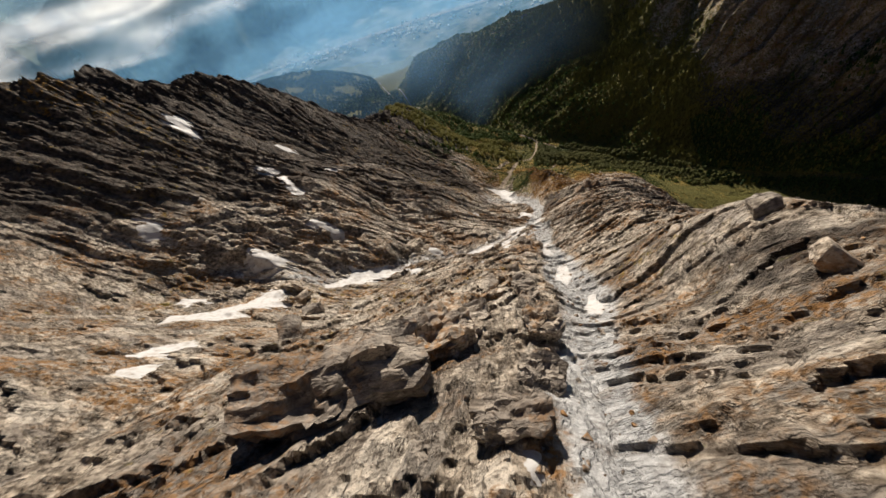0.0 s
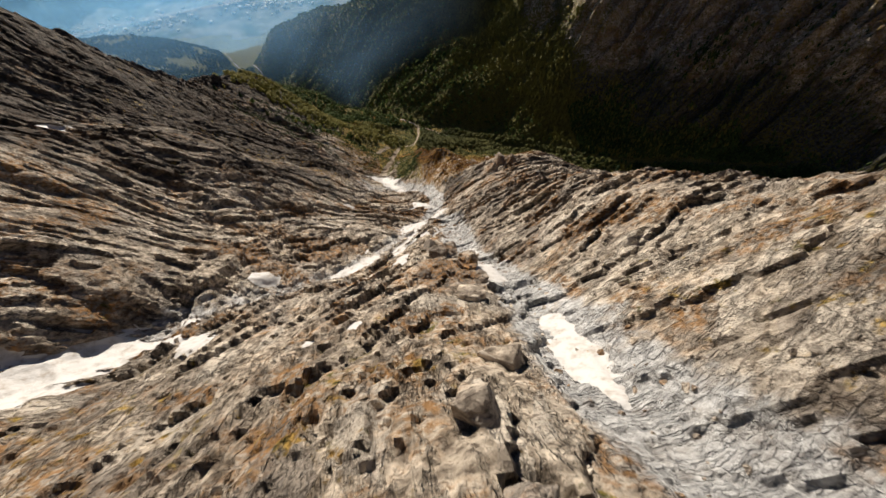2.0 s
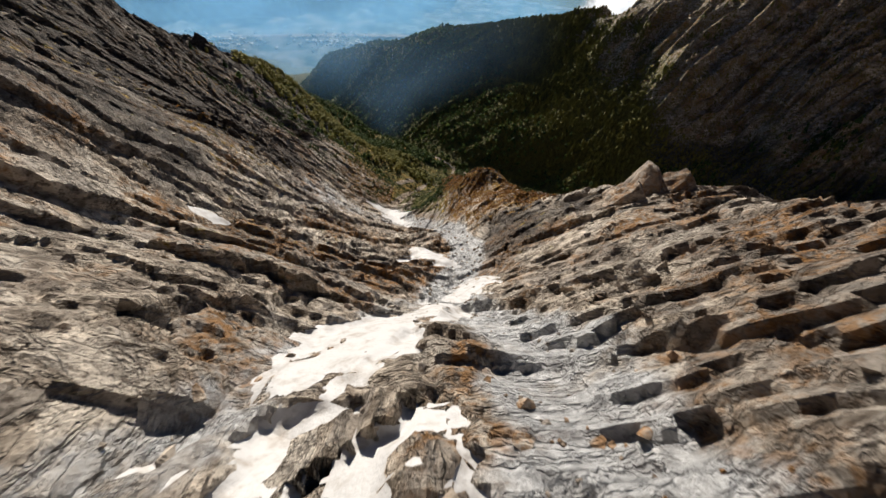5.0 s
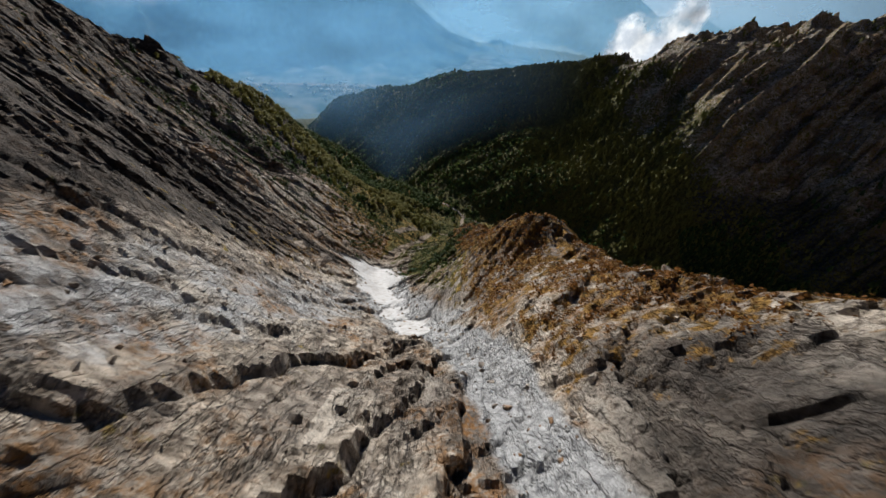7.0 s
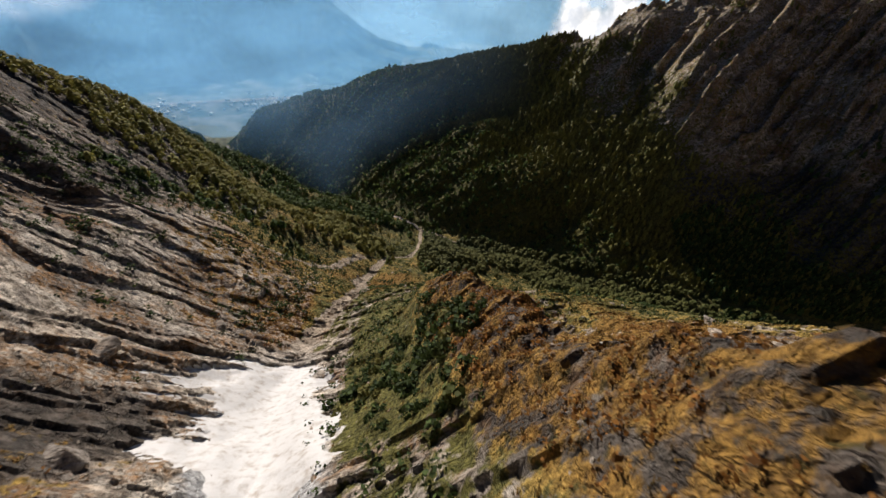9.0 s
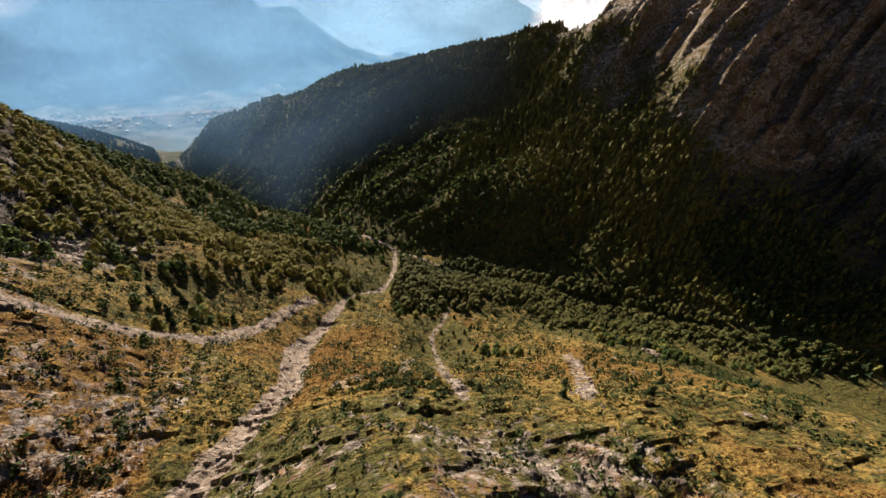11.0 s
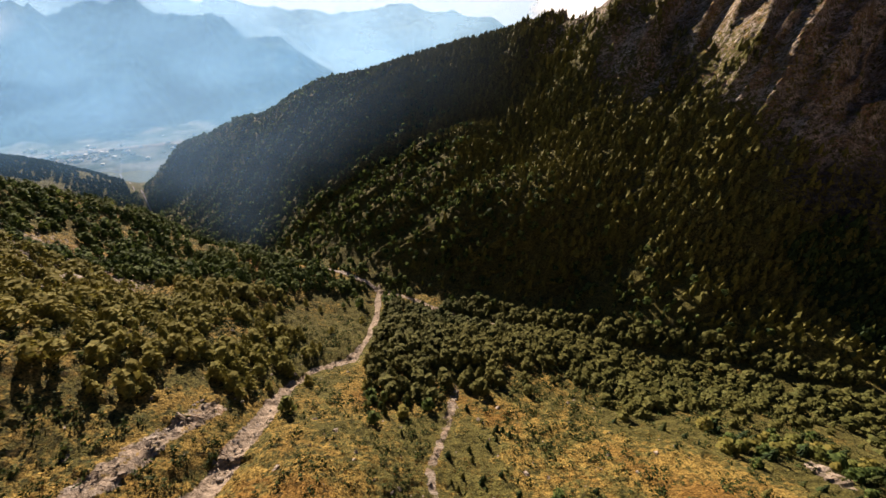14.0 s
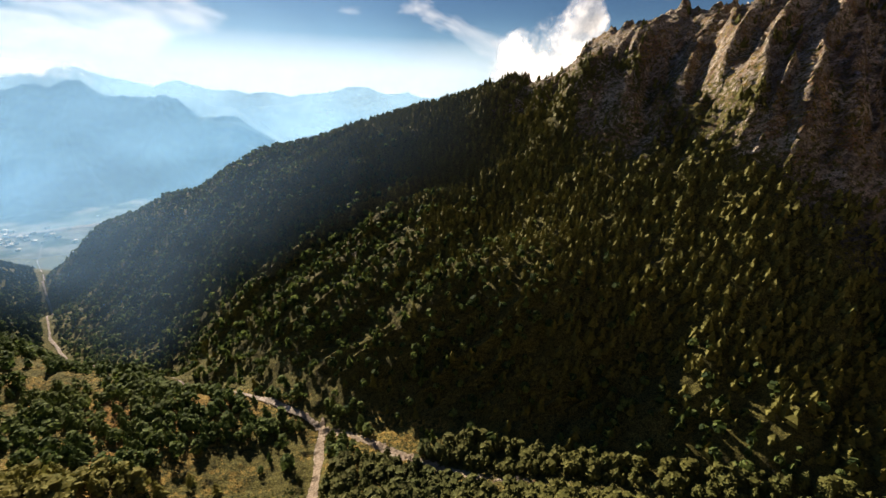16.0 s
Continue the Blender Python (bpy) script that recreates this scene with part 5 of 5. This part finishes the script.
def plain(name, colour, rough=0.8):
    m = Mat(name)
    return m.done(m.mix(m.ramp(m.noise(0.6, 5), 0.35, 0.7, 0.0, 0.35), colour, tuple(c * 0.6 for c in colour)), rough, None, 0.2)


WALL, ROOF, DARKWOOD = plain("lime_washed_wall", (0.74, 0.68, 0.58)), plain("slate_roof", (0.30, 0.25, 0.21)), plain("dark_timber", (0.10, 0.06, 0.035))
hz = float(ground_at(np.array([35.0]), np.array([640.0]))[0])
hut = new("mountain_hut")
hut.matrix_world = pose(35, 640, hz - 0.6, 0, 0, 18)
part("wall", box(9, 6, 4.2, (0, 0, 2.1)), WALL, hut, "lime-washed stone wall")
bm = bmesh.new()
ridge = [bm.verts.new(p) for p in ((-5.0, -3.6, 4.0), (5.0, -3.6, 4.0), (5.0, 3.6, 4.0), (-5.0, 3.6, 4.0), (-5.0, 0, 6.4), (5.0, 0, 6.4))]
for f in ((0, 1, 5, 4), (2, 3, 4, 5), (0, 4, 3), (1, 2, 5), (3, 2, 1, 0)):
    bm.faces.new([ridge[i] for i in f])
part("roof", bm, ROOF, hut, "pitched slate roof")
part("door", box(1.2, 0.16, 2.1, (-1.5, -3.04, 1.5)), DARKWOOD, hut, "dark wooden door")
for wx in (-3.2, 1.2, 3.0):
    part("window", box(0.9, 0.14, 1.1, (wx, -3.03, 2.6)), DARKWOOD, hut, "dark window")
tagged(hut, "small pale stone hut with a slate roof on the wooded ridge", "hut")


# ---- far valley and ranges ----
FAR_WOOD = make_far_material("far_wooded_mountain", (0.006, 0.014, 0.018), (0.17, 0.20, 0.155), 0.006)
FAR_PLAIN = make_far_material("far_valley_fields", (0.07, 0.10, 0.075), (0.34, 0.32, 0.26), 0.012)


def polar_sheet(name, az0, az1, n_az, r0, r1, n_r, height, material):
    a, r = np.meshgrid(np.radians(np.linspace(az0, az1, n_az)), np.linspace(r0, r1, n_r))
    x, y = r * np.sin(a), 200 + r * np.cos(a)
    return link_mesh(name, np.stack([x, y, height(x, y, np.degrees(a), r)], -1).reshape(-1, 3), grid_faces(n_az, n_r), material, True)


def hump(v, mid, wide):
    return np.exp(-(((v - mid) / wide) ** 2))


def skyline(a, stops):
    return np.interp(a, [p for p, _ in stops], [z for _, z in stops])


def massif(x, y, a, r):
    top = skyline(a, [(-80, -150), (-60, -70), (-45, -60), (-33, -70), (-24, -78), (-19, -92), (-14, -150), (-10, -225), (-6, -310), (-3, -430), (0, -520), (4, -577)])
    warp = fbm(x / 900, y / 900, 203, 3)
    rug = ridged(x / 520 + 0.5 * warp, y / 520, 201, 7)
    spurs = ridged(a / 5.5 + 0.9 * warp, r / 2600, 205, 4)
    rise = smooth(1900, 3150, r + 330 * (spurs - 0.45))
    return -577 + (top + 577) * rise * (0.80 + 0.22 * rug + 0.10 * spurs) * (1 - 0.5 * smooth(3300, 4100, r))


def second_range(x, y, a, r):
    top = skyline(a, [(-14, -577), (-9, -400), (-5, -310), (0, -260), (4, -205), (9, -250), (14, -238), (20, -240), (24, -380), (29, -300), (34, -420), (45, -470), (58, -500)])
    return -577 + (top + 577) * smooth(3050, 3750, r + 200 * (ridged(a / 4, r / 2000, 213, 3) - 0.5)) * (0.80 + 0.32 * ridged(x / 420, y / 420, 211, 6)) * (1 - 0.5 * smooth(3900, 4200, r))


def last_range(x, y, a, r):
    top = skyline(a, [(-40, -330), (-24, -260), (-16, -170), (-12, -150), (-5, -215), (2, -195), (9, -150), (13, -165), (20, -230), (26, -450), (60, -500)])
    return -577 + (top + 577) * smooth(4150, 4450, r) * (0.86 + 0.24 * ridged(x / 330, y / 330, 221, 5))


for nm, fn, lo, hi, r0, r1, lab in (("massif", massif, -80, 12, 1800, 4100, "great wooded mountain beyond the main valley, blue with distance"),
                                    ("far_range", second_range, -14, 58, 2950, 4200, "lower wooded range far down the valley, pale blue"),
                                    ("last_range", last_range, -40, 60, 4100, 4600, "jagged skyline range at the horizon")):
    ob = polar_sheet(nm, lo, hi, 260, r0, r1, 120, fn, FAR_WOOD)
    tagged(ob, lab, "mountain range", kind="structure")
plain_ob = polar_sheet("valley_floor", -80, 62, 180, 1150, 2500, 60, lambda x, y, a, r: -573 + 3 * fbm(x / 90, y / 90, 231, 3) - 60 * smooth(1330, 1150, r), FAR_PLAIN)
tagged(plain_ob, "flat valley floor of fields and gravel far below", "valley floor", kind="structure")


# pale river running out to the plain
def ribbon(name, line, wide, lift, material, label):
    v, f = [], []
    pts = []
    for p, q in zip(line, line[1:]):
        n = max(2, int(math.dist(p[:2], q[:2]) / 6))
        for k in range(n):
            pts.append((p[0] + (q[0] - p[0]) * k / n, p[1] + (q[1] - p[1]) * k / n))
    pts = np.array(pts)
    d = np.gradient(pts, axis=0)
    d /= np.linalg.norm(d, axis=1)[:, None]
    side = np.stack([-d[:, 1], d[:, 0]], 1)
    bend = 5 * fbm(pts[:, 0] / 40, pts[:, 1] / 40, 241, 3)[:, None]
    w = wide * (1 + 0.5 * fbm(pts[:, 0] / 18, pts[:, 1] / 18, 243, 3))[:, None]
    rows = [pts + side * (bend * min(1, wide / 4) + w * s) for s in (-1, -0.33, 0.33, 1)]
    flat = np.stack(rows, 1).reshape(-1, 2)
    z = ground_at(flat[:, 0], flat[:, 1])
    z = np.maximum(z, np.where(flat[:, 1] > 1380, -572.0, -1e9)) + lift
    return tagged(link_mesh(name, np.c_[flat, z], grid_faces(4, len(pts)), material, True), label, "river", kind="structure")


ribbon("river", [p for p in RIVER if p[1] > 350] + [(-700, 1600, 0), (-620, 1780, 0), (-900, 2000, 0)], 1.0, 0.6, GRAVEL, "pale gravel river winding out to the main valley")
ribbon("river_plain", [(-1900, 1500, 0), (-1300, 1560, 0), (-900, 1700, 0), (-420, 1820, 0), (100, 1900, 0), (700, 2050, 0)], 16, 2.0, GRAVEL, "broad pale river bed crossing the main valley")

# villages on the plain
hrng = np.random.default_rng(61)
cx = np.concatenate([hrng.normal(-420, 110, 120), hrng.normal(-880, 140, 110), hrng.normal(120, 120, 90)])
cy = np.concatenate([hrng.normal(1760, 60, 120), hrng.normal(1660, 60, 110), hrng.normal(1850, 60, 90)])
cube_v = np.array([(x, y, z) for z in (0, 1) for x, y in ((-1, -1), (1, -1), (1, 1), (-1, 1))] + [(-1, 0, 1.5), (1, 0, 1.5)], float)
cube_f = np.array([(0, 1, 5), (0, 5, 4), (1, 2, 6), (1, 6, 5), (2, 3, 7), (2, 7, 6), (3, 0, 4), (3, 4, 7), (4, 5, 9), (4, 9, 8), (6, 7, 8), (6, 8, 9), (5, 6, 9), (7, 4, 8)])
hs = hrng.uniform(2.5, 7, len(cx))
town = merge("village_houses", [(cube_v, cube_f)], np.stack([cx, cy, np.full(len(cx), -574.0), hs, hs * 0.9, hrng.uniform(0, 6.3, len(cx))], 1), WALL)
tagged(town, "pale houses of villages on the distant valley floor", "village", kind="stuff")

# ---- clouds rising behind the ridge and lying on the massif ----
def cloud(name, p, q, z0, z1, form, material, label):
    """A billowing curtain of cloud between two places in plan, bulging as it goes."""
    u, zz = np.meshgrid(np.linspace(0, 1, 90), np.linspace(z0, z1, 70))
    v = (zz - z0) / (z1 - z0)
    bulge = 0.12 * math.dist(p, q) * fbm(u * 3, v * 3, 251, 2)
    nx, ny = -(q[1] - p[1]) / math.dist(p, q), (q[0] - p[0]) / math.dist(p, q)
    cx, cy = p[0] + (q[0] - p[0]) * u + nx * bulge, p[1] + (q[1] - p[1]) * u + ny * bulge
    ob = link_mesh(name, np.stack([cx, cy, zz], -1).reshape(-1, 3), grid_faces(90, 70), material, True)
    set_attr(ob, "form", form(u, v))
    tagged(ob, label, "cloud", kind="stuff")


PUFF = make_cloud_material("cumulus", 0.019, 0.42, 0.95, 0.92)
WISP = make_cloud_material("cloud_wisps", 0.0022, 0.45, 1.1, 0.6)
cloud("ridge_cloud", (190, 640), (330, 585), -190, 20,
      lambda u, v: 1.25 * smooth(0.0, 0.3, u) * smooth(1.0, 0.86, u) * smooth(1.0, 0.45, v + 0.5 * (0.75 - u) * (u < 0.75)),
      PUFF, "white cumulus rising behind the rocky ridge")
CAP = make_cloud_material("mountain_cumulus", 0.0045, 0.42, 0.9, 0.93)
cloud("mountain_cloud", (-1750, 2150), (-640, 2520), -190, 130,
      lambda u, v: 1.05 * smooth(1.0, 0.55, u) * smooth(0.0, 0.35, v) * smooth(1.0, 0.5, v + 0.3 * u),
      CAP, "white cumulus capping the great mountain")
cloud("bank_of_cloud", (-2500, 1000), (-420, 1750), -420, 60,
      lambda u, v: 1.1 * smooth(1.0, 0.55, u) * smooth(0.0, 0.5, v) * smooth(1.0, 0.7, v),
      WISP, "thin white cloud drifting along the great mountain")

# ---- distance haze: curved tinted sheets added across the valley ----
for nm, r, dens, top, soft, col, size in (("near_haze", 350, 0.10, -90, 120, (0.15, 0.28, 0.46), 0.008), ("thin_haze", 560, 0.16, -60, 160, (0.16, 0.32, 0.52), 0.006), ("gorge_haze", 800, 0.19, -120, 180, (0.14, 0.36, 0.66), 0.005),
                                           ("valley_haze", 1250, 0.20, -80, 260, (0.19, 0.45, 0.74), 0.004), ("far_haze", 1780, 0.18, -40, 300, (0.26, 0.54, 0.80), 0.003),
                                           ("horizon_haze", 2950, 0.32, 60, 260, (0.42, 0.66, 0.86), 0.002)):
    mat = make_haze_sheet_material(nm, dens, col, size, top, soft)
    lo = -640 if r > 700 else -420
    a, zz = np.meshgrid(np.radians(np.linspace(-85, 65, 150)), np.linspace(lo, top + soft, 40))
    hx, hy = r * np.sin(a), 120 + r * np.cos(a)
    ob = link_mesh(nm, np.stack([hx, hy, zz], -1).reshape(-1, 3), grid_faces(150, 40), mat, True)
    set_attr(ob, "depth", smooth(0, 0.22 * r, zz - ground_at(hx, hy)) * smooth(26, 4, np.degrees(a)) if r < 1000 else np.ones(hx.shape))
    tagged(ob, "curved blue-tinted sheet added for the valley's distance haze", "haze", kind="stuff")
